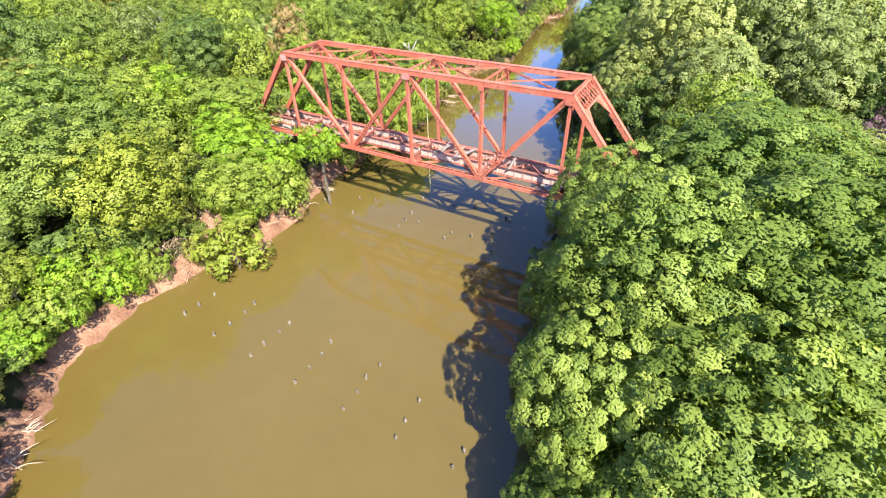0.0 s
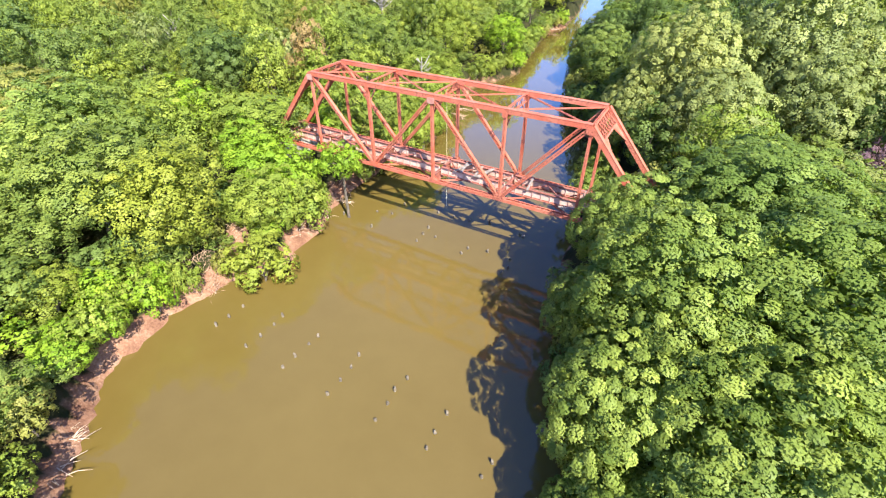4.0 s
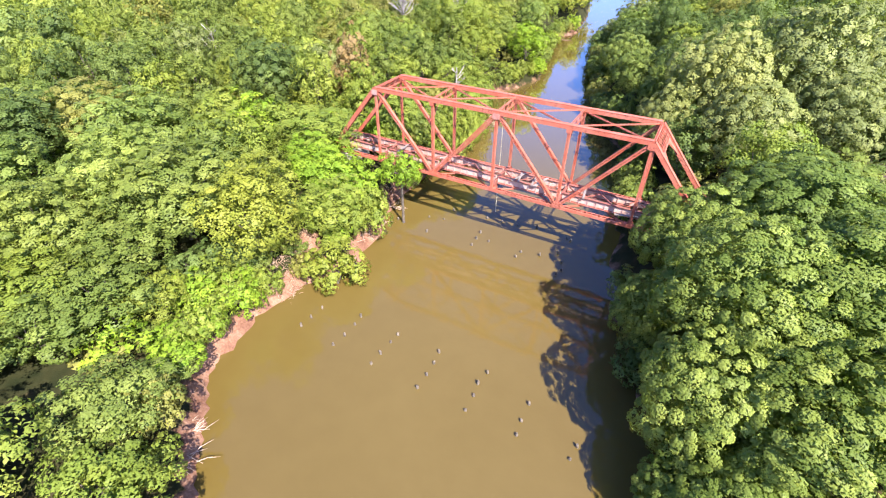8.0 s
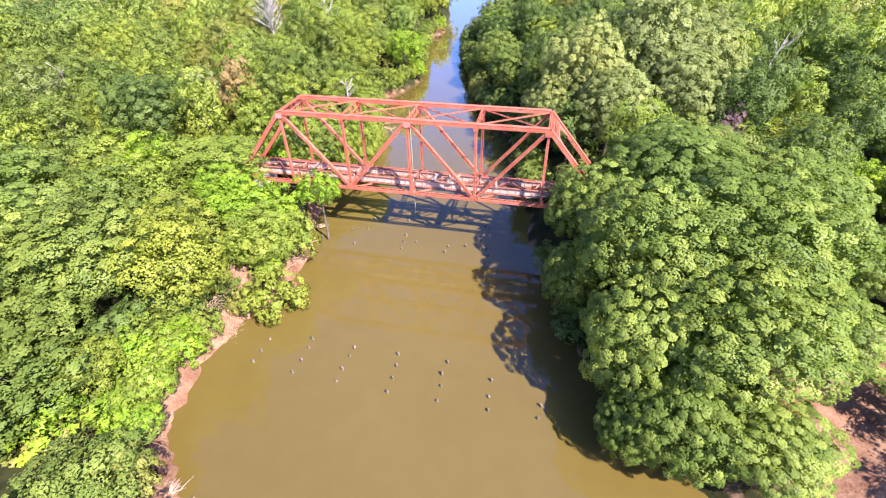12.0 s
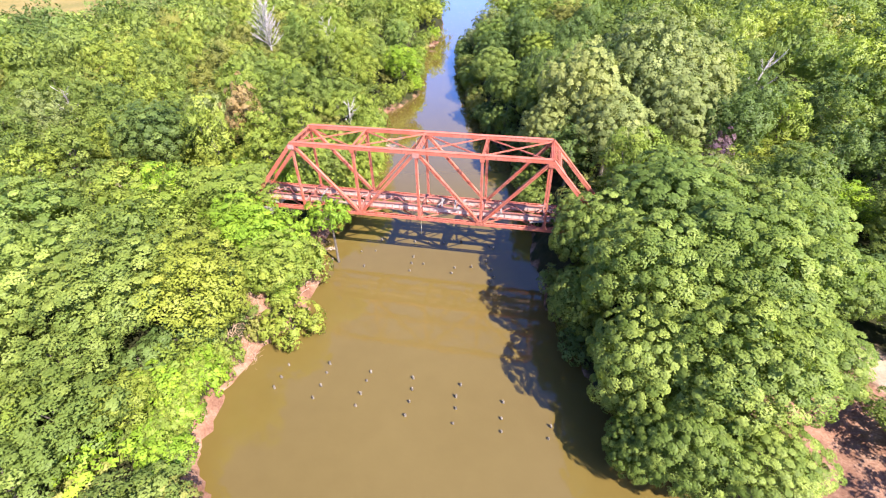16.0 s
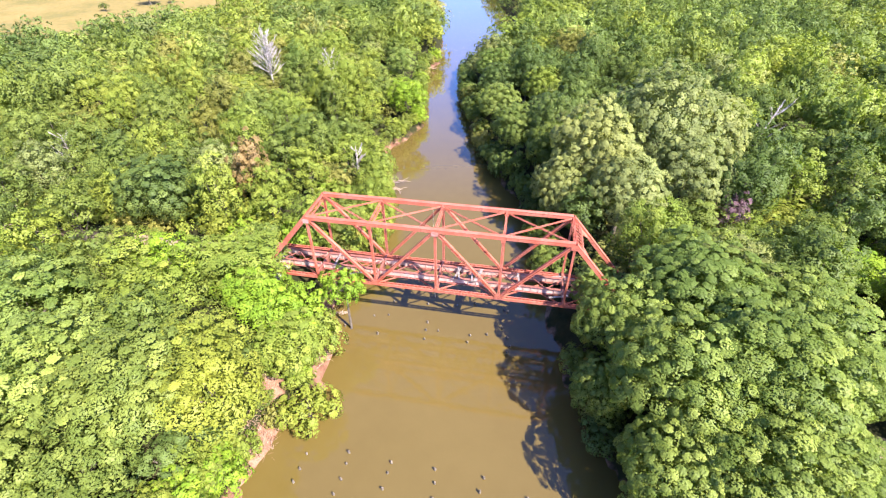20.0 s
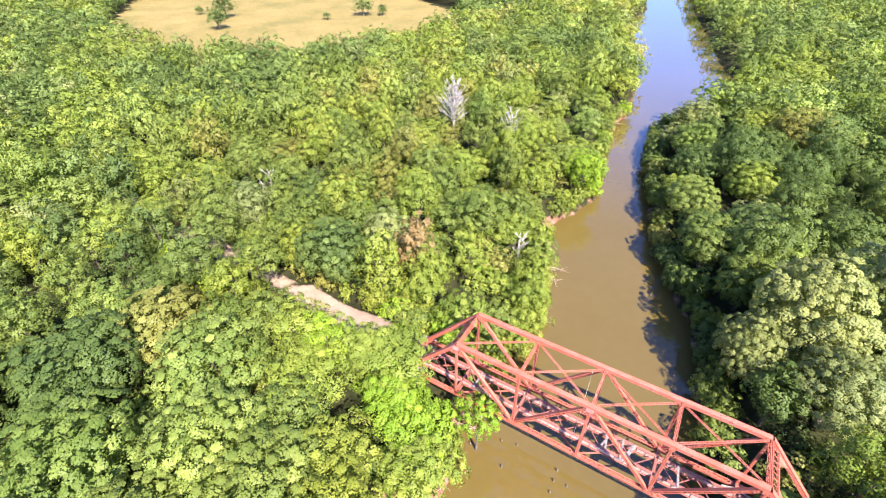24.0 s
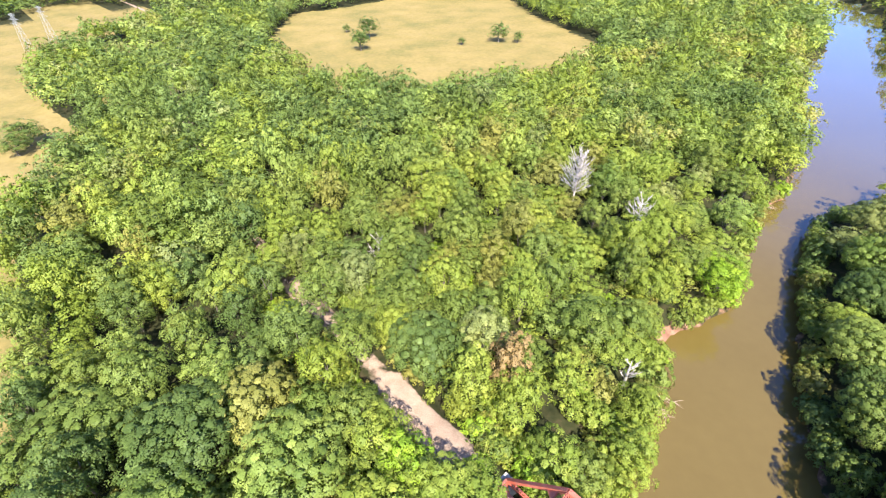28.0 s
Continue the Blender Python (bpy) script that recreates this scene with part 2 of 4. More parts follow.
def part(name, bm, mat, parent, label=""):
    me = bpy.data.meshes.new(name)
    bm.to_mesh(me)
    bm.free()
    me.materials.append(mat)
    ob = new(name, me)
    ob.parent = parent
    return tagged(ob, label) if label else ob


def bar(bm, a, b, w, h, up=(0, 0, 1)):
    """A square bar from a to b, w wide across and h deep along up."""
    a, b = Vector(a), Vector(b)
    d = (b - a).normalized()
    side = d.cross(Vector(up))
    if side.length < 1e-4:
        side = d.cross(Vector((0, 1, 0)))
    side.normalize()
    top = side.cross(d).normalized()
    v = [bm.verts.new(e + side * (sx * w / 2) + top * (sy * h / 2)) for e in (a, b) for sx, sy in ((-1, -1), (1, -1), (1, 1), (-1, 1))]
    for q in ((0, 1, 2, 3), (7, 6, 5, 4), (0, 4, 5, 1), (1, 5, 6, 2), (2, 6, 7, 3), (3, 7, 4, 0)):
        bm.faces.new([v[k] for k in q])


def frame_of(a, b, up):
    a, b = Vector(a), Vector(b)
    d = (b - a).normalized()
    side = d.cross(Vector(up)).normalized()
    return a, b, d, side, side.cross(d).normalized()


def tube(verts, faces, pts, radii, sides=6):
    """A tapered limb through pts; adds to verts and faces."""
    rings = []
    for k, p in enumerate(pts):
        p = Vector(p)
        d = (Vector(pts[min(k + 1, len(pts) - 1)]) - Vector(pts[max(k - 1, 0)])).normalized()
        s = d.cross(Vector((0.3, 0.9, 0.2))).normalized()
        t = d.cross(s)
        base = len(verts)
        for q in range(sides):
            an = 2 * math.pi * q / sides
            verts.append(tuple(p + (s * math.cos(an) + t * math.sin(an)) * radii[k]))
        rings.append(base)
    for u, v in zip(rings, rings[1:]):
        for q in range(sides):
            r = (q + 1) % sides
            faces.append((u + q, u + r, v + r, v + q))
    faces.append(tuple(rings[-1] + q for q in range(sides)))
    faces.append(tuple(rings[0] + q for q in reversed(range(sides))))


# ---------------------------------------------------------------- the lie of the land
BANK_Y = [-400, -100, -60, -45, -36, -30, -25, -21, -17, -12, -6, 1, 12, 24, 33, 43, 51, 58, 66, 82, 102, 112, 120, 150, 195, 262, 300, 420, 700]
BANK_L = [330, 55, 19, 4, -7.4, -13.4, -14.7, -14.9, -14.2, -11.6, -12.6, -15.2, -15.5, -14.5, -17, -20.5, -21.6, -18.5, -16.5, -20, -23.5, -25, -22.5, -26.5, -37, -53, -54, -85, -230]
RIGHT_Y = [-400, -100, -60, -40, -27, -16, -5, 5, 30, 42, 56, 68, 90, 108, 120, 135, 150, 176, 195, 245, 298, 420, 700]
RIGHT_X = [375, 98, 58, 42, 30, 22, 17, 14.5, 11, 5.5, -0.5, -4, -9, -12.5, -7, 1, 6, 5, -3, -14, -27, -52, -195]


def smooth01(v):
    v = np.clip(v, 0, 1)
    return v * v * (3 - 2 * v)


def wobble(x, y):
    return np.sin(0.31 * x + 0.7 * np.sin(0.17 * y)) * np.cos(0.27 * y + 0.5 * np.sin(0.23 * x))


def banks(x, y):
    left = np.interp(y, BANK_Y, BANK_L) + 0.22 * np.sin(0.9 * y) + 0.16 * np.sin(2.3 * y + 1)
    right = np.interp(y, RIGHT_Y, RIGHT_X) + 0.6 * np.sin(0.7 * y + 2)
    return left - x, x - right          # how far beyond each bank, negative on the water


def track_y(x):
    """The middle of the old grade, which leaves the bridge and bends slowly away."""
    return np.interp(x, (-420, -210, -103, -77, -69, -58, -45, -35, -28, 300), (80, 26.5, 7.5, 5.1, 5.0, 5.2, 4.0, 3.2, 2.7, 2.7))


def height(x, y):
    x, y = np.asarray(x, float), np.asarray(y, float)
    dl, dr = banks(x, y)
    d = np.maximum(dl, dr)
    land = 3.2 * smooth01((d + 0.3) / 2.6) + 1.2 * smooth01((d - 3) / 7) + 0.35 * wobble(x, y) * smooth01(d / 6) + 0.25 * wobble(2.7 * x, 2.9 * y + 3) * smooth01(d / 3)
    land = land - 2.0 * smooth01((np.hypot(x, y - 30) - 70) / 140)
    z = np.where(d > 0, land, -1.6 * smooth01(-d / 4))
    # the old railway grade on the bridge's line
    bank = 7.0 * smooth01((9 - np.abs(y - track_y(x))) / 6.5) * smooth01((np.abs(x) - 19.5) / 4.0)
    bank = bank * (1 - 0.26 * smooth01((np.abs(x) - 26) / 14) - 0.3 * smooth01((np.abs(x) - 60) / 80))
    z = np.maximum(z, np.where(d > 0, bank, -9))
    far = np.hypot(x, y - 60)
    return z + 22 * smooth01((far - 620) / 1400) * (0.6 + 0.4 * np.sin(x * 0.004 + 1) * np.cos(y * 0.005))


FIELD_A = [(-285, 104), (-240, 90), (-205, 80), (-176, 80), (-150, 94), (-131, 113), (-124, 140), (-124, 185), (-140, 222), (-215, 262), (-275, 305), (-340, 240), (-345, 150)]
FIELD_B = [(-62, -62), (-72, -43), (-88, -37), (-108, -37), (-130, -34), (-157, -25), (-188, -14), (-204, -6), (-225, -9), (-262, -12), (-300, -8), (-323, 2), (-350, 10), (-372, 42), (-400, 82), (-460, 90), (-520, 40), (-420, -60), (-260, -110), (-100, -110)]
FIELD_C = [(-318, 20), (-311, 43), (-338, 44), (-346, 22)]
FIELD_D = [(-222, 10), (-231, 2), (-246, 6), (-242, 14)]


def inside(poly, x, y):
    """1 within the outline, falling to 0 a few metres out."""
    x, y = np.asarray(x, float), np.asarray(y, float)
    odd = np.zeros(np.broadcast(x, y).shape, bool)
    for (ax, ay), (bx, by) in zip(poly, poly[1:] + poly[:1]):
        cross = (ay > y) != (by > y)
        odd ^= cross & (x < (bx - ax) * (y - ay) / (by - ay + 1e-9) + ax)
    return odd




def in_field(x, y):
    return inside(FIELD_D, x, y) | inside(FIELD_A, x, y) | inside(FIELD_B, x, y) | inside(FIELD_C, x, y)


def steps(*parts):
    out = []
    for a, b, s in parts:
        out += list(np.arange(a, b, s))
    return np.array(out)


gx = np.concatenate([-np.geomspace(2600, 430, 14), steps((-424, -90, 5.0), (-90, -40, 2.0), (-40, 60, 1.0), (60, 130, 3.5)), np.geomspace(132, 2600, 30)])
gy = np.concatenate([-np.geomspace(2600, 80, 30), steps((-76, 70, 1.0), (70, 320, 2.5)), np.geomspace(323, 2600, 26)])
X, Y = np.meshgrid(gx, gy)
Zg = height(X, Y)
nx, ny = len(gx), len(gy)
idx = np.arange(nx * ny).reshape(ny, nx)
quads = np.stack([idx[:-1, :-1], idx[:-1, 1:], idx[1:, 1:], idx[1:, :-1]], -1).reshape(-1, 4)
gm = fast_mesh("ground", np.stack([X, Y, Zg], -1).reshape(-1, 3), quads, None, (GROUND,))
gm.polygons.foreach_set("use_smooth", np.ones(len(gm.polygons), bool))
dl, dr = banks(X, Y)
clay_mask = np.where(dl > dr, smooth01((1.5 - dl) / 1.0), 0.5 * smooth01((1.4 - dr) / 1.4))
clay_mask = clay_mask * np.where((Y > 10) & (dl > dr), 0.45 + 0.55 * np.exp(-((Y - 49) / 5) ** 2) + 0.5 * np.exp(-((Y - 113) / 6) ** 2), 1.0)
clay_mask = np.maximum(clay_mask, 0.95 * np.exp(-((X + 15.6) / 1.8) ** 2 - ((Y + 13.8) / 2.2) ** 2))
clay_mask = np.maximum(clay_mask, 0.95 * np.exp(-((X - 42.0) / 11.0) ** 2 - ((Y + 22) / 11.0) ** 2))
straw_mask = in_field(X, Y).astype(float)
grade = np.abs(Y - track_y(X) - 0.25 * np.sin(X * 0.35))
sand_mask = smooth01((np.where(X > -48, 3.9, 2.6) - grade) / 1.8) * smooth01((-X - 24) / 3) * (0.62 + 0.38 * smooth01((np.sin(0.16 * X + 0.9) + 0.75)))
sand_mask = np.maximum(sand_mask, 0.9 * np.exp(-((X - 45.5) / 2.6) ** 2 - ((Y + 13) / 4.0) ** 2))
land = np.stack([clay_mask, straw_mask, sand_mask, np.ones_like(X)], -1).reshape(-1, 4)
attr = gm.attributes.new("land", "FLOAT_COLOR", "POINT")
attr.data.foreach_set("color", land.astype(np.float32).ravel())
tagged(new("ground", gm), "reddish clay banks, dark forest floor and dry straw fields", "ground", kind="structure")

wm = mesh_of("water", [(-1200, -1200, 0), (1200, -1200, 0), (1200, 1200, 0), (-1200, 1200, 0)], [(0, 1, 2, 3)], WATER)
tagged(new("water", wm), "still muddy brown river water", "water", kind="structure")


# ---------------------------------------------------------------- the bridge
PANEL, RISE, WIDE, DECK = 7.546, 8.82, 5.3, 7.40


def low(k, y):
    return Vector(((k - 3) * PANEL, y, DECK))


def high(k, y):
    return Vector(((k - 3) * PANEL, y, DECK + RISE))


def laced(name, a, b, wide, deep, up, parent, mat, cover=False, pitch=0.55, flange=0.09):
    """A built-up member: two channels, flat lacing bars between them, plates at the ends; cover: a solid plate on top."""
    a, b, d, side, top = frame_of(a, b, up)
    ln = (b - a).length
    ob = None
    for s in (-1, 1):
        bm = bmesh.new()
        o, i2 = s * wide / 2, s * (wide / 2 - 0.024)
        l2, h2 = s * (wide / 2 - flange - 0.024), deep / 2
        prof = [(o, -h2), (o, h2), (l2, h2), (l2, h2 - 0.024), (i2, h2 - 0.024), (i2, -h2 + 0.024), (l2, -h2 + 0.024), (l2, -h2)]
        ra = [bm.verts.new(a + side * u + top * w) for u, w in prof]
        rb = [bm.verts.new(b + side * u + top * w) for u, w in prof]
        for k in range(8):
            bm.faces.new((ra[k - 1], ra[k], rb[k], rb[k - 1]))
        bm.faces.new(ra[::-1])
        bm.faces.new(rb)
        bmesh.ops.recalc_face_normals(bm, faces=bm.faces[:])
        if ob is None:
            ob = part(name, bm, mat, parent)
        else:
            part("channel", bm, mat, ob)
    bm = bmesh.new()
    faces = (-1,) if cover else (-1, 1)
    for q in faces:
        off = top * (q * (deep / 2 + 0.010))
        n = max(2, int(ln / pitch))
        for k in range(n):
            p, r = a + d * (ln * (k + 0.08) / n), a + d * (ln * (k + 0.92) / n)
            s = wide / 2 - 0.05
            s = s if k % 2 else -s
            bar(bm, p + side * s + off, r - side * s + off, 0.065, 0.016, top)
        for p, r in ((a, a + d * 0.55), (b - d * 0.55, b)):
            bar(bm, p + off, r + off, wide - 0.02, 0.018, top)
    tagged(part("lacing", bm, mat, ob), kind="stuff")
    if cover:
        bm = bmesh.new()
        off = top * (deep / 2 + 0.012)
        bar(bm, a + off, b + off, wide + 0.06, 0.022, top)
        n = int(ln / 0.3)
        for s in (-1, 1):
            for k in range(n):
                c = a + d * (ln * (k + 0.5) / n) + side * (s * (wide / 2 - 0.05)) + off + top * 0.02
                bar(bm, c - d * 0.02, c + d * 0.02, 0.04, 0.022, top)
        part("cover_plate", bm, mat, ob)
    return ob


def gusset(c, y, w, h, parent, mat, cut=0.3):
    """A riveted plate with clipped corners in the truss plane."""
    bm = bmesh.new()
    ring = [(-w, -h * cut), (-w, h * cut), (-w * 0.55, h), (w * 0.55, h), (w, h * cut), (w, -h * cut), (w * 0.55, -h), (-w * 0.55, -h)]
    fr = [bm.verts.new((c.x + x, y - 0.011, c.z + z)) for x, z in ring]
    bk = [bm.verts.new((c.x + x, y + 0.011, c.z + z)) for x, z in ring]
    bm.faces.new(fr)
    bm.faces.new(bk[::-1])
    for k in range(8):
        bm.faces.new((fr[k - 1], bk[k - 1], bk[k], fr[k]))
    for x, z in ring:
        for s in (0.45, 0.8):
            p = Vector((c.x + x * s, y, c.z + z * s))
            bar(bm, p - Vector((0, 0.028, 0)), p + Vector((0, 0.028, 0)), 0.04, 0.04)
    part("gusset_plate", bm, mat, parent)


def plate_girder(name, a, b, deep, flange, parent, mat, every=1.05, top_mat=None):
    """A riveted I girder with stiffening angles along its web."""
    a, b, d, side, top = frame_of(a, b, (0, 0, 1))
    ln = (b - a).length
    bm = bmesh.new()
    bar(bm, a, b, 0.014, deep, top)
    n = max(2, round(ln / every))
    for k in range(n + 1):
        c = a + d * (ln * k / n)
        for s in (-1, 1):
            bar(bm, c + side * (s * 0.045) - top * (deep / 2 - 0.03), c + side * (s * 0.045) + top * (deep / 2 - 0.03), 0.075, 0.07, d)
    ob = part(name, bm, mat, parent)
    for q, nm in ((1, "top_flange"), (-1, "bottom_flange")):
        bm = bmesh.new()
        bar(bm, a + top * (q * deep / 2), b + top * (q * deep / 2), flange, 0.035, top)
        for s in (-1, 1):
            leg = side * (s * 0.03) + top * (q * (deep / 2 - 0.07))
            bar(bm, a + leg, b + leg, 0.03, 0.11, top)
        part(nm, bm, top_mat or STEEL_DARK, ob)
    return ob


def build_bridge():
    br = tagged(new("railway_bridge"), "old rusty red riveted steel truss railway bridge without its track", "bridge")
    for y in (0.0, WIDE):
        inner = (0, 1, 0)
        # top chord, end posts
        for k in range(1, 5):
            laced("top_chord", high(k, y), high(k + 1, y), 0.46, 0.42, (0, 0, 1), br, STEEL, cover=True)
        for k0, k1 in ((0, 1), (6, 5)):
            up = Vector((-0.76 if k0 == 0 else 0.76, 0, 0.65))
            laced("end_post", low(k0, y), high(k1, y), 0.46, 0.42, up, br, STEEL, cover=True)
        # diagonals and verticals
        for (k0, k1) in ((2, 1), (2, 3), (4, 3), (4, 5)):
            laced("diagonal", low(k0, y), high(k1, y), 0.34, 0.34, inner, br, STEEL, pitch=0.5)
        for k in range(1, 6):
            w = 0.24 if k in (1, 5) else 0.28
            laced("vertical_post", low(k, y), high(k, y) - Vector((0, 0, 0.2)), w, w, inner, br, STEEL, pitch=0.45)
        # bottom chord
        for k in range(6):
            laced("bottom_chord", low(k, y), low(k + 1, y), 0.50, 0.34, (0, 0, 1), br, STEEL, pitch=0.5)
        for k in range(1, 6):
            big = k in (1, 3, 5)
            for s in (-1, 1):
                gusset(high(k, y) - Vector((0, 0, 0.34)), y + s * 0.245, 0.40 if big else 0.26, 0.30 if big else 0.26, br, PALE_PLATE if big and y == 0 and k < 5 else STEEL, 0.75)
                gusset(low(k, y) + Vector((0, 0, 0.16)), y + s * 0.265, 0.52 if not big else 0.26, 0.27 if not big else 0.26, br, STEEL, 0.75)
    # floor beams and two lines of track stringers
    zb = DECK + 0.10
    for k in range(0, 7):
        x = (k - 3) * PANEL
        plate_girder("floor_beam", (x, 0.20, zb), (x, WIDE - 0.20, zb), 0.95, 0.30, br, STEEL_DARK, every=1.4)
    for k in range(6):
        for y in (1.6, 3.7):
            x0, x1 = (k - 3) * PANEL + 0.16, (k - 2) * PANEL - 0.16
            plate_girder("stringer", (x0, y, zb + 0.36), (x1, y, zb + 0.36), 0.86, 0.34, br, GIRDER, every=0.94)
        x0, x1 = (k - 3) * PANEL, (k - 2) * PANEL
        for n in range(4):
            p, q = x0 + 0.3 + (x1 - x0 - 0.6) * n / 4, x0 + 0.3 + (x1 - x0 - 0.6) * (n + 1) / 4
            bm = bmesh.new()
            ya, yb = (1.6, 3.4) if n % 2 else (3.4, 1.6)
            bar(bm, (p, ya, zb + 0.70), (q, yb, zb + 0.70), 0.10, 0.09)
            part("stringer_brace", bm, STEEL_DARK, br)
        for ya, yb in ((0.25, WIDE - 0.25), (WIDE - 0.25, 0.25)):
            bm = bmesh.new()
            dz = 0.0 if ya < yb else 0.11
            bar(bm, (x0, ya, DECK - 0.18 - dz), (x1, yb, DECK - 0.18 - dz), 0.15, 0.10)
            bar(bm, (x0, ya, DECK - 0.13 - dz), (x1, yb, DECK - 0.13 - dz), 0.02, 0.12)
            part("floor_lateral", bm, STEEL, br)
    # top struts with lattice webs, cross bracing, sway braces
    for k in range(1, 6):
        a, b = high(k, 0.24), high(k, WIDE - 0.24)
        dz = Vector((0, 0, 0.62))
        bm = bmesh.new()
        for q in (Vector((0, 0, 0.12)), -dz):
            for s in (-0.07, 0.07):
                bar(bm, a + q + Vector((s, 0, 0)), b + q + Vector((s, 0, 0)), 0.06, 0.09)
        strut = part("top_strut", bm, STEEL, br)
        bm = bmesh.new()
        n = 8
        for j in range(n):
            p, q = a.lerp(b, j / n), a.lerp(b, (j + 1) / n)
            up, dn = Vector((0, 0, 0.12)), -dz
            bar(bm, p + (up if j % 2 else dn), q + (dn if j % 2 else up), 0.02, 0.07, (1, 0, 0))
        part("strut_lattice", bm, STEEL, strut)
        for s in (0, 1):
            p = high(k, 0.2 if s == 0 else WIDE - 0.2) - Vector((0, 0, 1.9))
            q = high(k, 1.35 if s == 0 else WIDE - 1.35) - dz
            bm = bmesh.new()
            bar(bm, p, q, 0.10, 0.10)
            part("knee_brace", bm, STEEL, br)
    for k in range(1, 5):
        for ya, yb in ((0.2, WIDE - 0.2), (WIDE - 0.2, 0.2)):
            a, b = high(k, ya), high(k + 1, yb)
            dz = Vector((0, 0, 0.02 if ya < yb else -0.10))
            bm = bmesh.new()
            d = (b - a).normalized()
            side = d.cross(Vector((0, 0, 1))).normalized() * 0.09
            for s in (-1, 1):
                bar(bm, a + side * s + dz, b + side * s + dz, 0.055, 0.075)
            ln = (b - a).length
            n = int(ln / 0.42)
            for j in range(n):
                p, q = a.lerp(b, j / n) + dz, a.lerp(b, (j + 1) / n) + dz
                s = 1 if j % 2 else -1
                bar(bm, p + side * s, q - side * s, 0.05, 0.016)
            part("top_lateral", bm, STEEL, br)
    # portals at both ends, in the plane of the end posts
    for k0, k1 in ((0, 1), (6, 5)):
        lo0, hi0 = low(k0, 0.24), high(k1, 0.24)
        lo1, hi1 = low(k0, WIDE - 0.24), high(k1, WIDE - 0.24)

        def on(u, v):
            return lo0.lerp(hi0, u).lerp(lo1.lerp(hi1, u), v)

        upn = (hi0 - lo0).normalized()
        bm = bmesh.new()
        for u in (0.995, 0.865):
            bar(bm, on(u, 0), on(u, 1), 0.14, 0.16, upn)
        frame_ob = part("portal_frame", bm, STEEL, br)
        bm = bmesh.new()
        n = 8
        for j in range(n):
            u0, u1 = (0.99, 0.87) if j % 2 else (0.87, 0.99)
            bar(bm, on(u0, j / n), on(u1, (j + 1) / n), 0.03, 0.09)
            bar(bm, on(u1, j / n), on(u0, (j + 1) / n), 0.02, 0.09)
        part("portal_lattice", bm, STEEL, frame_ob)
        for v0, v1 in ((0.0, 0.26), (1.0, 0.74)):
            bm = bmesh.new()
            a, b, c = on(0.71, v0), on(0.865, v1), on(0.865, v0)
            off = (hi0 - lo0).normalized().cross(Vector((0, 1, 0))) * 0.012
            f = [bm.verts.new(p + off) for p in (a, b, c)]
            g = [bm.verts.new(p - off) for p in (a, b, c)]
            bm.faces.new(f)
            bm.faces.new(g[::-1])
            for j in range(3):
                bm.faces.new((f[j - 1], g[j - 1], g[j], f[j]))
            bar(bm, a, b, 0.10, 0.10)
            part("knee_plate", bm, STEEL, br)
    # shoes
    for k in (0, 6):
        for y in (0.0, WIDE):
            bm = bmesh.new()
            c = low(k, y)
            bar(bm, c + Vector((-0.35, 0, -0.22)), c + Vector((0.35, 0, -0.22)), 0.60, 0.12)
            bar(bm, c + Vector((-0.22, 0, -0.36)), c + Vector((0.22, 0, -0.36)), 0.45, 0.16)
            bar(bm, c + Vector((-0.45, 0, -0.48)), c + Vector((0.45, 0, -0.48)), 0.80, 0.08)
            part("bearing_shoe", bm, STEEL_DARK, br)
    # warped planks and rusty sheets left between the stringers
    rnd = random.Random(5)
    for k in range(11):
        x = rnd.uniform(-15, 17)
        y = rnd.choice((0.7, 2.5, 2.5, 4.3))
        bm = bmesh.new()
        ln, an = rnd.uniform(1.0, 2.6), rnd.uniform(-0.5, 0.5)
        zz = zb + (0.86 if y == 2.5 else 0.5)
        dx, dy = math.cos(an) * ln / 2, math.sin(an) * ln / 2
        if y == 2.5:
            dx, dy = math.sin(an) * 0.8, 1.25
        bar(bm, (x - dx, y - dy, zz), (x + dx, y + dy, zz + rnd.uniform(-0.03, 0.05)), 0.22, 0.08)
        part("leftover_tie", bm, TIE_WOOD, br, "weathered grey timber tie")
    return br


build_bridge()


def build_pier(name, x, y0, y1, wide, top, label):
    """A concrete pier with sloped faces, a coping and a footing."""
    ob = tagged(new(name), label, "bridge pier")
    for nm, za, zc, g0, g1 in (("shaft", -1.5, top - 0.45, 0.45, 0.0), ("coping", top - 0.45, top, 0.18, 0.18)):
        bm = bmesh.new()
        ring = []
        for z, g in ((za, g0), (zc, g1)):
            w = wide / 2 + g
            ring.append([bm.verts.new((x + sx * w, (y0 - g if sy < 0 else y1 + g), z)) for sx, sy in ((-1, -1), (1, -1), (1, 1), (-1, 1))])
        bm.faces.new(ring[0][::-1])
        bm.faces.new(ring[1])
        for k in range(4):
            bm.faces.new((ring[0][k - 1], ring[0][k], ring[1][k], ring[1][k - 1]))
        bmesh.ops.bevel(bm, geom=bm.edges[:], offset=0.05, segments=1, affect="EDGES")
        part(nm, bm, CONCRETE, ob)
    return ob


for s in (-1, 1):
    build_pier("bridge_pier", s * 3 * PANEL, -0.8, WIDE + 0.8, 1.7, DECK - 0.52, "weathered grey concrete pier under the end of the steel bridge")


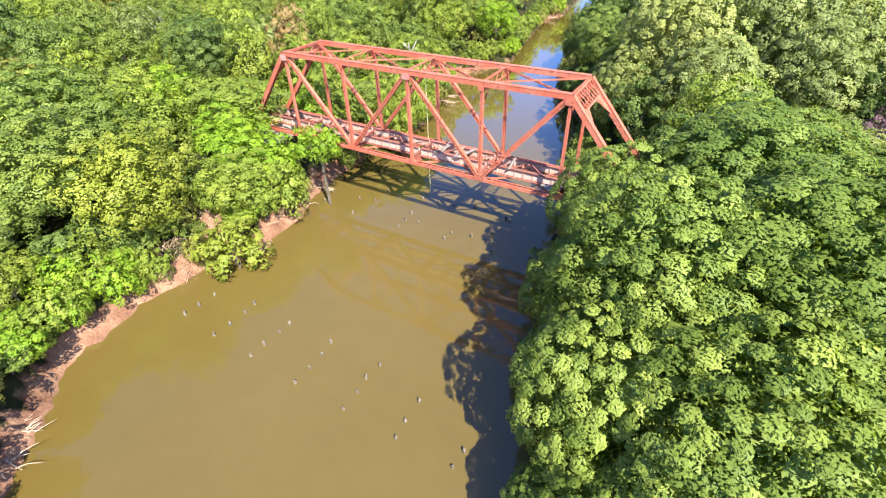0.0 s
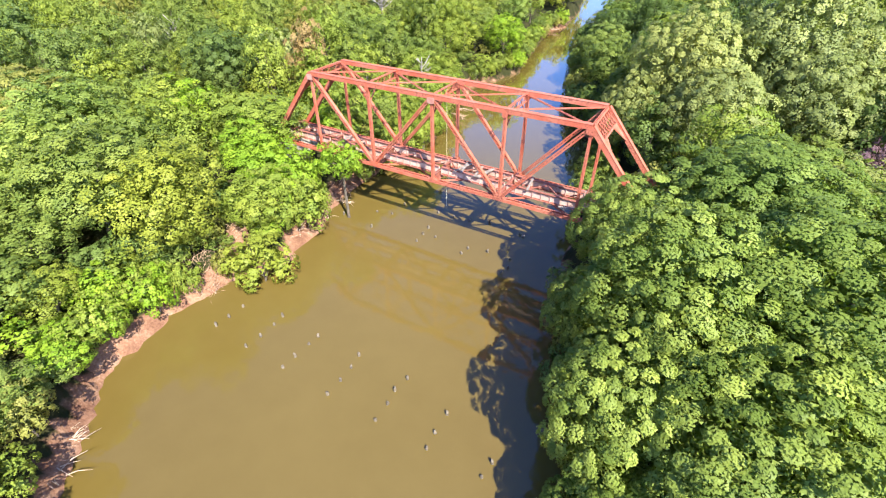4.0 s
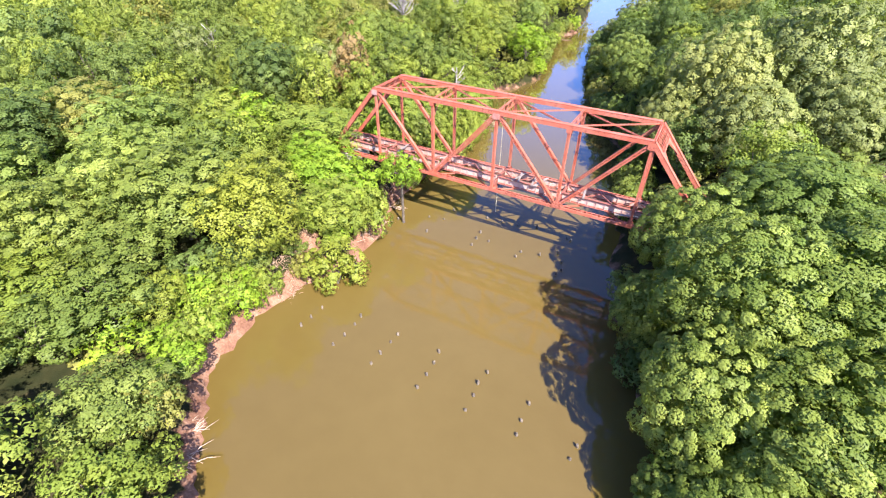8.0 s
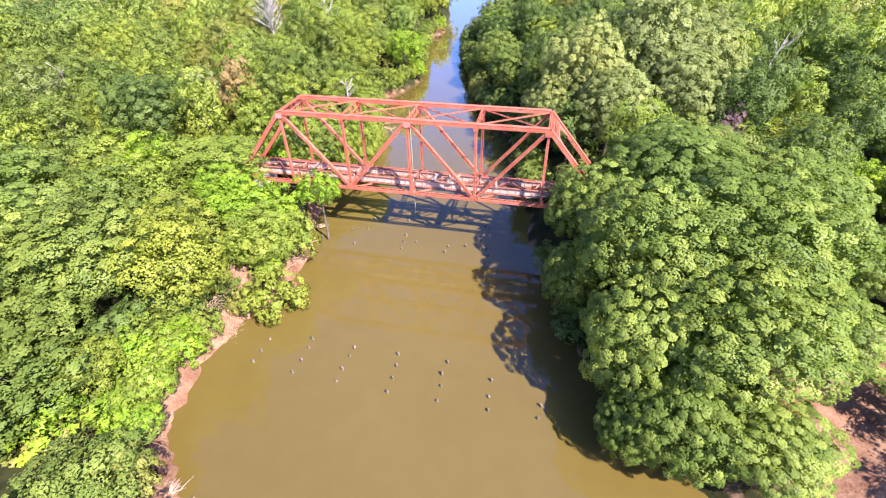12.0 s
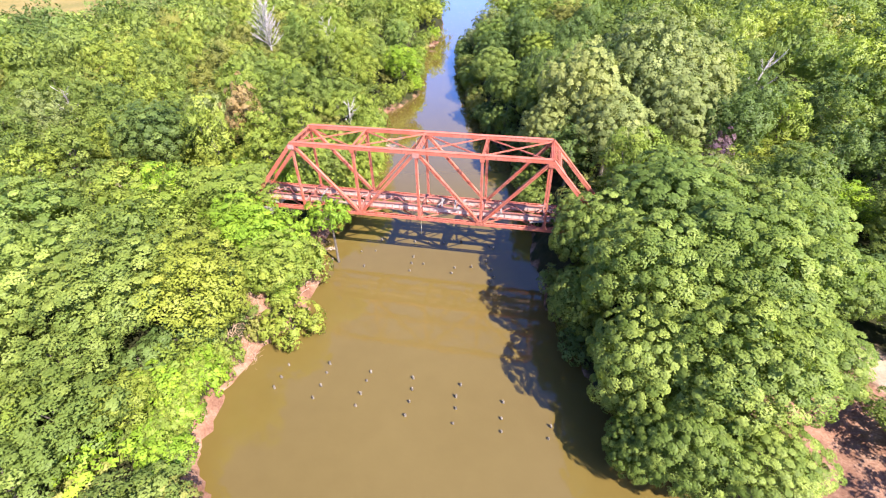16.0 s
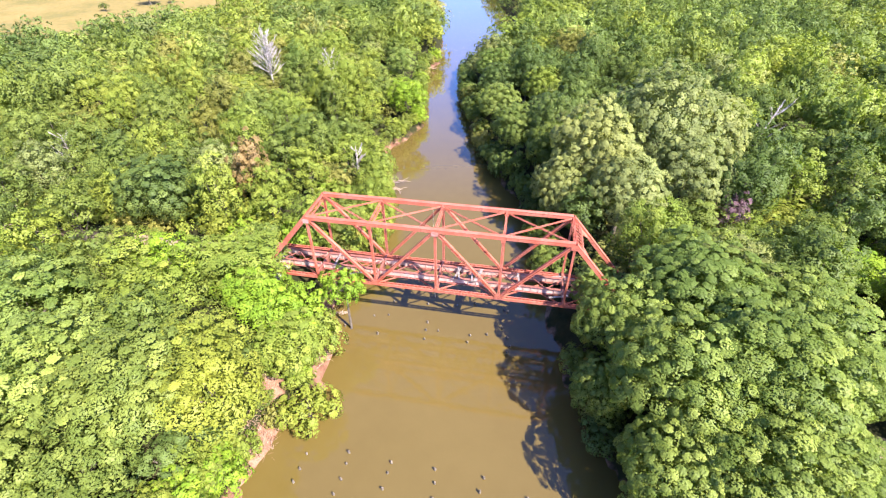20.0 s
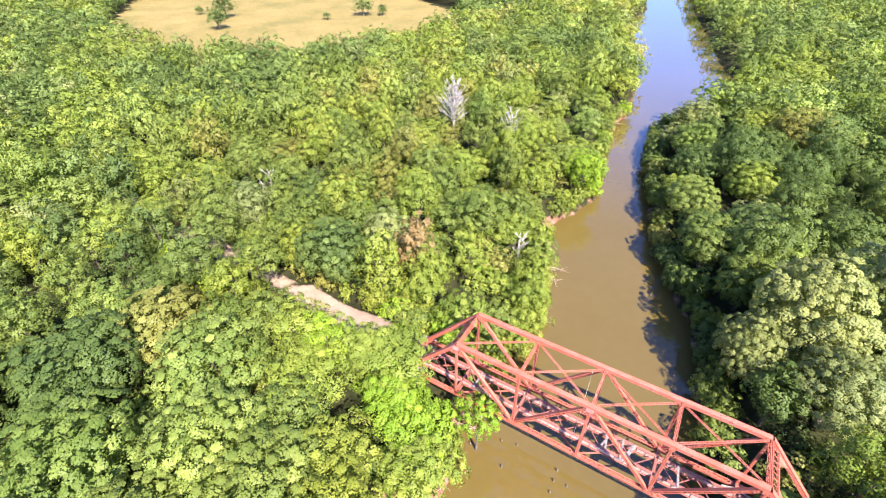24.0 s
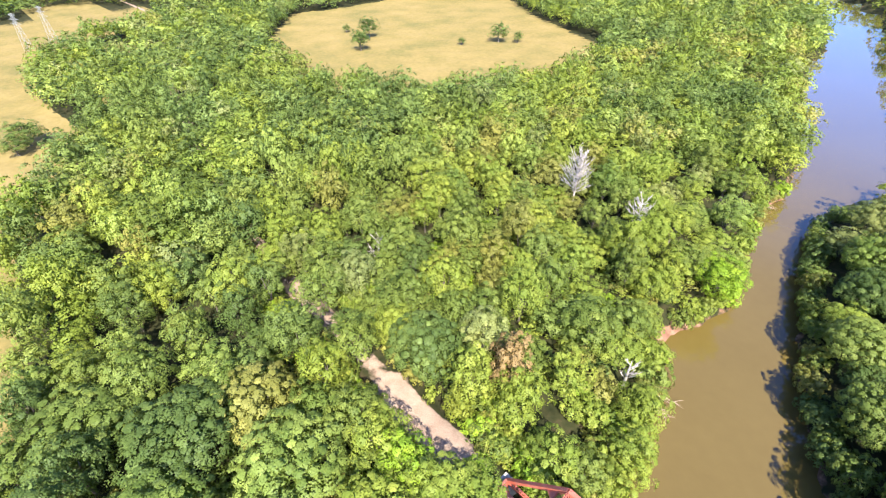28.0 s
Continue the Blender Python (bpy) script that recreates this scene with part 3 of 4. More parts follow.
# old approach span beyond the bridge's ends: timber ties on steel beams
def build_approach(x0, x1):
    ob = tagged(new("approach_deck"), "short weathered approach deck with pale timber ties on rusty beams", "bridge approach")
    for y in (1.6, 3.7):
        plate_girder("approach_beam", (x0, y, DECK - 0.05), (x1, y, DECK - 0.05), 0.5, 0.30, ob, STEEL_DARK)
    rnd = random.Random(3)
    n = int(abs(x1 - x0) / 0.62)
    for k in range(n):
        x = x0 + (x1 - x0) * (k + 0.5) / n
        bm = bmesh.new()
        bar(bm, (x + rnd.uniform(-0.05, 0.05), 0.9 - rnd.uniform(0, 0.2), DECK + 0.315), (x + rnd.uniform(-0.05, 0.05), 4.1 + rnd.uniform(0, 0.2), DECK + 0.315), 0.24, 0.18)
        part("timber_tie", bm, TIE_WOOD, ob)


build_approach(-3 * PANEL - 0.3, -3 * PANEL - 5.2)
build_approach(3 * PANEL + 0.3, 3 * PANEL + 5.2)


# ---------------------------------------------------------------- piles standing in the river
def pile_mesh(seed):
    rnd = random.Random(seed)
    v, f = [], []
    pts = [(0, 0, -1.6), (0.01, 0, -0.2), (rnd.uniform(-0.04, 0.04), rnd.uniform(-0.04, 0.04), 0.30), (rnd.uniform(-0.05, 0.05), rnd.uniform(-0.04, 0.04), 0.46)]
    tube(v, f, pts, (0.13, 0.125, 0.115, 0.08), 8)
    v = [(x + rnd.uniform(-0.012, 0.012), y + rnd.uniform(-0.012, 0.012), z + (rnd.uniform(-0.07, 0.07) if z > 0.4 else 0)) for x, y, z in v]
    return mesh_of("timber_post", v, f, PILE_WOOD)


PILES = [pile_mesh(k) for k in range(4)]
rnd = random.Random(11)


def set_pile(x, y, tall):
    ob = new("timber_post", PILES[rnd.randrange(4)])
    ob.matrix_world = pose(x, y, 0, rnd.uniform(-5, 5), rnd.uniform(-5, 5), rnd.uniform(0, 360)) @ Matrix.Diagonal((1, 1, tall, 1))
    tagged(ob, "weathered timber post stump sticking out of the muddy water", "timber post", "timber posts in the river")


for k, x in enumerate((-10.05, -5.65, -1.2, 3.45, 8.05, 12.55, 16.85)):
    for j, y in enumerate((-22.2, -20.85, -19.3, -18.0)):
        if (k in (0, 5, 6) and j == 3) or (k == 6 and j == 2):
            continue
        set_pile(x + rnd.uniform(-0.15, 0.15), y + 0.5 * (k == 0) + 0.3 * (k == 1) + rnd.uniform(-0.15, 0.15), rnd.uniform(0.55, 1.1))
for x, y in ((-12.2, -1.2), (-7.5, -1.8), (-7.0, 1.8), (-8.9, 1.3), (-1.3, -1.6), (-1.4, -0.1), (-1.5, 1.3), (0.2, 0.1), (4.2, -1.2), (4.4, 0.0), (6.6, 0.5),
             (8.4, 5.4), (8.9, 5.2), (8.3, 2.0), (4.3, 6.0), (-2.1, 4.7), (-0.1, 5.0), (9.6, -0.9), (9.2, 0.5), (-6.9, 4.4), (1.9, 5.2), (9.3, -2.0)):
    set_pile(x, y, rnd.uniform(0.5, 1.0))


# ---------------------------------------------------------------- trees
def unit(v):
    return v / (np.linalg.norm(v, axis=-1, keepdims=True) + 1e-9)


def leaf_crown(seed, radius, tall, lobes, clumps, per, leaf, lobe=(0.30, 0.50), ragged=0.24, crisp=0.38):
    """A crown as arrays: round boughs (lobes), each set with domed clumps of small leaves, over a rough inner mass. Base of the crown at z = 0.
    Returns the leaves' corners, the way each faces for its shading, a tone for each, and the boughs' middles."""
    g = np.random.default_rng(seed)
    ga = math.pi * (3 - math.sqrt(5))
    half = tall / 2
    cs, rs = [], []
    for k in range(lobes):
        zz = 1 - 1.5 * (k + 0.5) / lobes + g.uniform(-0.08, 0.08)
        rr = math.sqrt(max(0.0, 1 - zz * zz))
        an = ga * k + g.uniform(-0.45, 0.45)
        a = min(radius, half) * g.uniform(*lobe)
        reach = 1 + g.uniform(-ragged, ragged * 0.6)
        cs.append((rr * math.cos(an) * (radius - a) * reach, rr * math.sin(an) * (radius - a) * reach, half + (half - a) * zz * reach))
        rs.append(a)
    cs, rs = np.array(cs), np.array(rs)
    # places of the clumps: on the boughs' outer skin, spaced apart
    li = g.choice(lobes, clumps * 5, p=rs**2 / (rs**2).sum())
    d = g.normal(size=(len(li), 3))
    mid = np.array([0, 0, half * 0.8])
    d = unit(unit(d) + 0.45 * unit(cs[li] - mid) + np.array([0, 0, 0.25]))
    tp = cs[li] + d * rs[li, None] * g.uniform(0.90, 1.04, (len(li), 1))
    gone = (np.linalg.norm(tp[:, None] - cs[None], axis=2) / rs[None] + (np.arange(lobes)[None] == li[:, None]) * 9).min(axis=1) < 0.90
    tp, d = tp[~gone], d[~gone]
    gap = 0.80 * math.sqrt(4 * math.pi * radius * (radius + half) / 2 * 0.95 / clumps)
    taken = np.empty((0, 3))
    keep = []
    for k in range(len(tp)):
        if len(keep) >= clumps:
            break
        if len(keep) == 0 or ((taken - tp[k]) ** 2).sum(axis=1).min() > gap * gap:
            keep.append(k)
            taken = tp[keep]
    tp, d = tp[keep], d[keep]
    n = len(tp)
    cr = gap * g.uniform(0.50, 1.0, (n, 1, 1)) * np.array([1, 1, 1.2])
    tp = tp + d * gap * g.uniform(-0.35, 0.45, (n, 1))
    u = unit(g.normal(size=(n, per, 3)))
    u = unit(u + 0.85 * d[:, None] + np.array([0, 0, 0.40]))
    p = (tp[:, None] + u * cr * g.uniform(0.70, 1.06, (n, per, 1))).reshape(-1, 3)
    flat_u = u.reshape(-1, 3)
    nrm = unit(flat_u * 0.9 + g.normal(size=flat_u.shape) * 0.30 + np.array([0.05, -0.05, 0.15]))
    crown_way = unit(p - np.array([0, 0, half * 0.7]))
    face = unit(flat_u * (0.25 + 0.8 * crisp) + np.repeat(d, per, 0) * 0.45 + crown_way * 0.35 + nrm * crisp)
    tone = np.repeat(g.normal(size=n) * 0.24, per)
    ln = leaf * g.uniform(0.65, 1.35, (len(p), 1))
    # broad leaves deep inside close the boughs
    fill = max(14, clumps * per // (3 * lobes))
    lk = np.repeat(np.arange(lobes), fill)
    q = unit(g.normal(size=(len(lk), 3)))
    pin = cs[lk] + q * rs[lk, None] * g.uniform(0.30, 0.80, (len(lk), 1))
    p = np.concatenate([p, pin])
    nrm = np.concatenate([nrm, unit(q + g.normal(size=q.shape) * 0.5)])
    face = np.concatenate([face, unit(q + nrm[-len(q):] * 0.6)])
    tone = np.concatenate([tone, np.zeros(len(q))])
    ln = np.concatenate([ln, np.minimum(rs[lk, None] * 0.20, leaf * 1.45) * g.uniform(0.7, 1.2, (len(lk), 1))])
    t = unit(np.cross(nrm, g.normal(size=nrm.shape)))
    s = np.cross(nrm, t)
    wd = ln * g.uniform(0.55, 0.85, (len(p), 1))
    blade = np.stack([p - t * ln, p + s * wd + t * ln * 0.45, p - s * wd * 0.9 + t * ln * 0.7 - nrm * ln * 0.2], 1)
    turned = np.einsum("ij,ij->i", np.cross(blade[:, 1] - blade[:, 0], blade[:, 2] - blade[:, 0]), face) < 0
    blade[turned] = blade[turned][:, [0, 2, 1]]
    return blade.reshape(-1, 3), np.repeat(face, 3, 0), np.repeat(tone, 3), cs


def trunk_mesh(seed, bole, tall, radius, cs, base_r):
    """Trunk and limbs up to the lobes of a crown that starts at height bole."""
    r = random.Random(seed)
    v, f = [], []
    top = bole + tall * 0.62
    lean = (r.uniform(-0.3, 0.3), r.uniform(-0.3, 0.3))
    tube(v, f, [(0, 0, -0.6), (0, 0, 0.15), (lean[0] * 0.5, lean[1] * 0.5, bole * 0.8), (lean[0], lean[1], bole + tall * 0.3), (lean[0] * 1.2, lean[1] * 1.3, top)],
         (base_r * 1.5, base_r * 1.1, base_r * 0.8, base_r * 0.5, base_r * 0.15), 7)
    pick = sorted(range(len(cs)), key=lambda k: r.random())[: min(8, len(cs))]
    for k in pick:
        c = cs[k]
        z0 = bole + tall * r.uniform(0.02, 0.3)
        mid = (c[0] * 0.5, c[1] * 0.5, (z0 + bole + c[2]) / 2 + 0.3)
        tube(v, f, [(lean[0] * 0.8, lean[1] * 0.8, z0), mid, (c[0] * 0.95, c[1] * 0.95, bole + c[2])], (base_r * 0.42, base_r * 0.28, base_r * 0.08), 5)
    return mesh_of("trunk", v, f, BARK)


def leaf_mesh(name, verts, face, mat, tone=None):
    tris = np.arange(len(verts)).reshape(-1, 3)
    me = bpy.data.meshes.new(name)
    me.vertices.add(len(verts))
    me.vertices.foreach_set("co", np.asarray(verts, np.float32).ravel())
    me.loops.add(3 * len(tris))
    me.loops.foreach_set("vertex_index", np.asarray(tris, np.int32).ravel())
    me.polygons.add(len(tris))
    me.polygons.foreach_set("loop_start", (np.arange(len(tris)) * 3).astype(np.int32))
    me.update(calc_edges=True)
    way = me.attributes.new("custom_normal", "FLOAT_VECTOR", "POINT")
    way.data.foreach_set("vector", np.asarray(face, np.float32).ravel())
    if tone is not None:
        own = me.attributes.new("tone", "FLOAT", "POINT")
        own.data.foreach_set("value", np.asarray(tone, np.float32))
    me.materials.append(mat)
    return me


def tree_kind(seed, height_m, radius, lobes, clumps, per, leaf, bole_part=0.14, lobe=(0.30, 0.50), ragged=0.24):
    bole = height_m * bole_part
    tall = height_m - bole
    v, t, tone, cs = leaf_crown(seed, radius, tall, lobes, clumps, per, leaf, lobe, ragged)
    v = v + np.array([0, 0, bole])
    crown = leaf_mesh("crown", v, t, LEAF["mid"], tone)
    trunk = trunk_mesh(seed, bole, tall, radius, cs, 0.022 * height_m)
    return {"crown": crown, "trunk": trunk, "h": height_m, "r": radius, "leaves": (v, t, tone)}


WORDS = {"dark": "dark green", "mid": "mid green", "light": "fresh green", "olive": "olive green", "lime": "bright lime green", "yellow": "yellow-green",
         "silver": "silvery grey-green", "sage": "pale sage green", "brown": "browning, half-dead", "purple": "purplish"}


def plant(kind, x, y, top, radius, tint, name="tree", label="", group="", turn=None, base=None, wide=None):
    """A tree or bush: an Empty at its foot with trunk and crown, scaled to the top's height and the crown's radius."""
    z = float(height(x, y)) if base is None else base
    z = max(z, -0.3)
    sz, sx = (top - z) / kind["h"], radius / kind["r"]
    root = new(name)
    root.matrix_world = pose(x, y, z, 0, 0, rnd.uniform(0, 360) if turn is None else turn) @ Matrix.Diagonal((sx, sx * (wide or 1.0), sz, 1))
    for nm, mt in (("trunk", BARK), ("crown", LEAF[tint])):
        ob = new(nm, kind[nm])
        ob.parent = root
        ob.material_slots[0].link = "OBJECT"
        ob.material_slots[0].material = mt
    return tagged(root, label or f"{WORDS[tint]} broadleaf {name} with a clumpy rounded crown", name, group)


BIG = [tree_kind(100 + k, 18.0, 7.0, 26, 340, 110, 0.150) for k in range(4)]
FINE = [tree_kind(120 + k, 16.0, 6.5, 24, 380, 150, 0.122) for k in range(4)]
LARGE = [tree_kind(150 + k, 14.0, 6.0, 20, 230, 100, 0.150) for k in range(4)]
MEDIUM = [tree_kind(200 + k, 12.0, 4.2, 15, 110, 80, 0.145, 0.10) for k in range(6)]
SMALL = [tree_kind(300 + k, 10.0, 3.2, 11, 80, 64, 0.140, 0.10) for k in range(6)]
BUSH = [tree_kind(400 + k, 3.2, 2.0, 10, 70, 46, 0.112, 0.02, (0.36, 0.58)) for k in range(4)]
LOW = [tree_kind(430 + k, 3.2, 2.0, 7, 42, 24, 0.175, 0.02, (0.36, 0.58)) for k in range(4)]
UMBRELLA = tree_kind(450, 8.0, 3.2, 18, 90, 60, 0.12, 0.79, (0.6, 0.9))

HEROES = []


def hero(kinds, x, y, top, radius, tint, **more):
    HEROES.append((x, y, radius))
    return plant(kinds[len(HEROES) % len(kinds)], x, y, top, radius, tint, **more)


# the tall stand beside the bridge on the sunlit bank: one broad domed canopy of several trees
for x, y, top, radius, tint in ((21.0, -4.0, 14.5, 5.0, "sage"), (28.0, 0.0, 17.5, 6.6, "sage"), (37.0, -2.5, 16.5, 6.6, "sage"), (41.0, -7.0, 13.0, 4.6, "sage"), (24.5, -11.5, 16.5, 6.4, "sage"),
                                (32.5, -10.0, 17.5, 7.4, "sage"), (23.8, -18.5, 12.5, 4.8, "sage"), (30.0, -18.5, 14.5, 6.2, "sage"), (35.6, -16.2, 12.5, 4.6, "sage"), (26.5, -23.4, 9.0, 4.2, "sage"), (23.6, -23.6, 6.0, 2.8, "sage"),
                                (31.5, -24.6, 8.5, 4.0, "sage"), (19.0, -9.5, 9.0, 3.2, "sage"), (19.5, 3.0, 11.0, 3.4, "sage")):
    hero(FINE, x, y, top, radius, tint, label=f"tall {WORDS[tint]} broadleaf tree on the bank by the bridge")
# the great silvery tree upstream
for x, y, top, radius in ((29.5, 35.0, 24.5, 8.2), (19.5, 29.5, 21.0, 6.6), (37.5, 38.0, 20.5, 6.6), (23.5, 20.5, 17.0, 5.6), (33.0, 25.5, 18.0, 5.8), (14.8, 24.0, 14.0, 4.2)):
    hero(BIG, x, y, top, radius, "silver", label="very tall silvery grey-green tree on the upstream bank")
# rounded trees along the upstream bank
for x, y, top, radius, tint in ((7.2, 47.5, 13.0, 5.0, "mid"), (2.8, 62.0, 12.5, 4.8, "mid"), (12.2, 72.0, 13.5, 5.2, "light"), (1.0, 76.0, 13.0, 4.8, "dark"), (-1.0, 88.5, 13.0, 5.0, "sage"),
                                (-3.0, 105.5, 13.0, 5.4, "silver"), (5.5, 124.0, 13.5, 6.0, "sage"), (21.5, 160.0, 13.0, 6.4, "light"), (20.2, 103.0, 15.5, 6.8, "olive"), (9.0, 88.0, 12.5, 5.0, "mid"),
                                (11.5, 138.0, 12.0, 5.0, "mid"), (14.5, 151.0, 11.5, 5.0, "sage"), (13.5, 38.0, 13.5, 4.4, "mid"), (10.0, 106.0, 12.5, 4.8, "light"), (14.0, 54.0, 13.5, 5.2, "dark")):
    hero(LARGE, x, y, top, radius, tint, label=f"{WORDS[tint]} rounded tree leaning over the upstream bank")
# the shaded bank's edge
hero(MEDIUM, -17.4, -18.7, 13.7, 4.5, "yellow")
hero(LARGE, -25.4, -20.4, 14, 6.2, "mid")
hero(MEDIUM, -14.5, -10.0, 9, 3.8, "light")
hero(MEDIUM, -21.0, -31.5, 10, 4.7, "mid")
hero(MEDIUM, -18.1, -29.0, 8.6, 2.4, "yellow")
hero(MEDIUM, -23.6, -1.4, 12.6, 4.6, "light")
hero(MEDIUM, -19.0, -5.6, 10.6, 3.8, "lime")
hero(MEDIUM, -26.3, -1.1, 12.4, 3.6, "light")
hero(MEDIUM, -21.6, -4.6, 11.2, 3.6, "lime")
hero(MEDIUM, -11.2, -37.4, 8.5, 3.6, "mid")
hero(LARGE, -41.7, -13.3, 15, 6.7, "sage")
hero(LARGE, -33.7, -20.1, 14.6, 6.1, "sage")
hero(LARGE, -44.8, -28.9, 14.4, 7.1, "sage")
hero(LARGE, -55.2, -22.1, 14.8, 7.1, "dark")
hero(LARGE, -53.3, -12.1, 14.2, 5.8, "olive")
hero(LARGE, -32.7, -29.4, 12.5, 5.4, "mid")
hero(MEDIUM, -25.3, -26.7, 10.5, 4.2, "mid")
hero(MEDIUM, -27.1, -34.4, 10.5, 4.7, "light")
hero(MEDIUM, -31.0, -9.2, 14, 4.8, "light")
hero(SMALL, -28.4, -2.1, 13.2, 3.1, "light")
hero(SMALL, -32.8, -2.9, 13.6, 3.3, "lime")
hero(MEDIUM, -37.3, -3.4, 13.8, 4.0, "light")
hero(MEDIUM, -42.6, -3.6, 13.5, 4.0, "mid")
hero(SMALL, -23.2, 1.1, 9.6, 2.3, "light")
hero(SMALL, -26.2, 3.6, 8.6, 1.8, "lime")
hero(LARGE, -65.5, -31.6, 14, 6.9, "mid")
hero(MEDIUM, -13.6, 19.9, 10.5, 3.4, "light")
hero(MEDIUM, -20.5, 11.2, 12, 3.5, "light")
hero(MEDIUM, -16.8, 13.7, 9.5, 3.2, "mid")
hero(BUSH, -18.8, 7.8, 7.2, 2.3, "light", name="bush")
hero(BUSH, -15.6, 6.6, 5.2, 2.1, "mid", name="bush")
hero(BUSH, -22.1, 8.6, 8.4, 2.4, "lime", name="bush")
hero(MEDIUM, -13.0, 15.0, 8.5, 3.0, "light")
hero(MEDIUM, -23.7, 34.4, 11, 3.8, "light")
hero(MEDIUM, -25.7, 40.4, 12, 4.0, "mid")
hero(SMALL, -19.9, 38.5, 9.5, 2.9, "light")
hero(MEDIUM, -16.2, 27.6, 10.5, 3.5, "light")
hero(SMALL, -32.3, 17.0, 17.5, 3.2, "brown", label="half-dead tree with browning sparse leaves")
hero(LARGE, -44.0, 11.0, 15.5, 5.7, "dark")
hero(MEDIUM, -19.5, 63.0, 12.5, 4.4, "lime")
for x, y, top, radius, tint in ((42.3, -20.8, 8.5, 2.8, "mid"), (48.8, -19.9, 7.5, 2.9, "dark"), (49.3, -9.8, 10, 3.4, "mid"), (46.3, -5.7, 11, 3.6, "dark"),
                                (52.5, -15.8, 9, 2.9, "light"), (44.7, -26.8, 8, 3.2, "light"), (41.6, -16.1, 5, 1.5, "mid")):
    hero(SMALL, x, y, top, radius, tint, label=f"{WORDS[tint]} small tree beside a bare dirt patch")
# trees added out of view, sunward of the dirt patch, to shade it
for x, y, top, radius in ((47.0, -28.0, 12.5, 4.6), (51.5, -22.0, 12.5, 4.2), (54.5, -27.5, 14.0, 5.0), (60.0, -17.0, 15.0, 5.2), (51.0, -35.0, 13.0, 4.8), (64.0, -27.0, 14.0, 5.0)):
    hero(MEDIUM, x, y, top, radius, "mid", label="added out-of-view mid green broadleaf tree shading a bare dirt patch")
hero(MEDIUM, 48.0, 22.0, 10.5, 4.6, "yellow")
hero(MEDIUM, 52.4, 12.0, 10.0, 4.2, "lime")
hero(SMALL, 38.5, 20.5, 12.6, 2.5, "purple", label="purplish leafed small tree among green ones")
hero([UMBRELLA], -11.2, -1.4, 8.7, 3.0, "lime", label="bright lime green low tree with a flat spreading crown")
for x, y, top, radius, tint in ((-11.0, -15.0, 4.6, 3.1, "yellow"), (-15.4, -23.4, 4.8, 2.0, "lime"), (-17.8, -26.4, 6.2, 2.3, "lime"), (-15.1, -27.7, 4.6, 1.9, "lime"), (-15.9, -25.6, 4.4, 1.6, "lime"), (-15.2, -20.0, 3.6, 1.4, "light"), (-14.3, -16.5, 3.4, 1.2, "olive"),
                                (-20.6, -24.1, 6.6, 2.5, "dark"), (-13.0, -6.3, 6.4, 2.8, "light"), (-15.8, -3.5, 8, 2.9, "lime"), (-15.2, 9.2, 6.5, 3.0, "light"),
                                (-16.2, 17.7, 7.2, 3.2, "light"), (-21.1, 22.6, 7, 2.6, "light"), (-22.7, 26.8, 8, 2.8, "olive"), (-15.3, 25.1, 6.2, 2.8, "light"), (-17.7, 36.4, 6.6, 2.9, "mid"), (20.2, 8.1, 9, 3.5, "olive"),
                                (-15.3, -8.1, 7.4, 2.9, "lime"), (-17.4, -15.8, 5.6, 1.9, "olive"), (-17.2, -30.9, 4.6, 1.9, "mid"), (-17.7, -20.1, 5.4, 1.6, "mid"), (-17.2, -17.8, 5.2, 1.6, "light"), (-15.9, -20.9, 4.2, 1.2, "light"), (-13.9, -3.6, 5, 1.7, "light"), (-15.2, -11.5, 5.2, 1.7, "yellow"), (-13.2, -12.2, 4.4, 1.7, "light"), (-19.2, -16.6, 7.4, 2.3, "mid"), (-19.6, -21.0, 7, 2.3, "dark"), (-17.0, -11.7, 7, 2.0, "light"), (-12.8, -32.5, 4.4, 1.9, "mid")):
    hero(BUSH, x, y, top, radius, tint, name="bush", label=f"{WORDS[tint]} leafy bush on the clay river bank")
for k in range(62):
    y = -46 + 2.7 * k + rnd.uniform(-0.6, 0.6)
    if -27 < y < -11 or -4 < y < 8 or 45 < y < 52.5 or 33 < y < 39:
        continue
    x = float(np.interp(y, BANK_Y, BANK_L)) - (rnd.uniform(0.2, 1.2) if y > 8 else rnd.uniform(0.8, 1.8))
    radius = rnd.uniform(1.8, 2.8) if y > 8 else rnd.uniform(1.6, 2.4)
    tint = rnd.choice(("light", "light", "mid", "lime", "olive"))
    hero(BUSH, x, y, max(0.8, float(height(x, y))) + rnd.uniform(2.2, 4.6), radius, tint, name="bush", label=f"{WORDS[tint]} leafy bush on the clay river bank")
for k in range(58):
    y = -24 + 3.0 * k + rnd.uniform(-0.7, 0.7)
    if -4 < y < 9:
        continue
    x = float(np.interp(y, RIGHT_Y, RIGHT_X)) + rnd.uniform(-0.2, 1.2)
    tint = rnd.choice(("mid", "dark", "olive", "mid"))
    hero(BUSH, x, y, max(0.6, float(height(x, y))) + rnd.uniform(2.6, 5.0), rnd.uniform(1.9, 2.8), tint, name="bush", label=f"{WORDS[tint]} leafy bush overhanging the river")
THICKET = []                # low growth that nobody could count: place, top, radius, tint
for k in range(48):
    x = -24.5 - 1.9 * k
    for sd in (-1, 1):
        if rnd.random() < 0.25 or (sd < 0 and -79 < x < -69):
            continue
        y = float(track_y(x)) + sd * rnd.uniform(3.7, 4.9)
        THICKET.append((x + rnd.uniform(-0.6, 0.6), y, float(height(x, y)) + rnd.uniform(1.6, 3.4), rnd.uniform(1.2, 1.9), rnd.choice(("light", "lime", "yellow", "light", "olive"))))
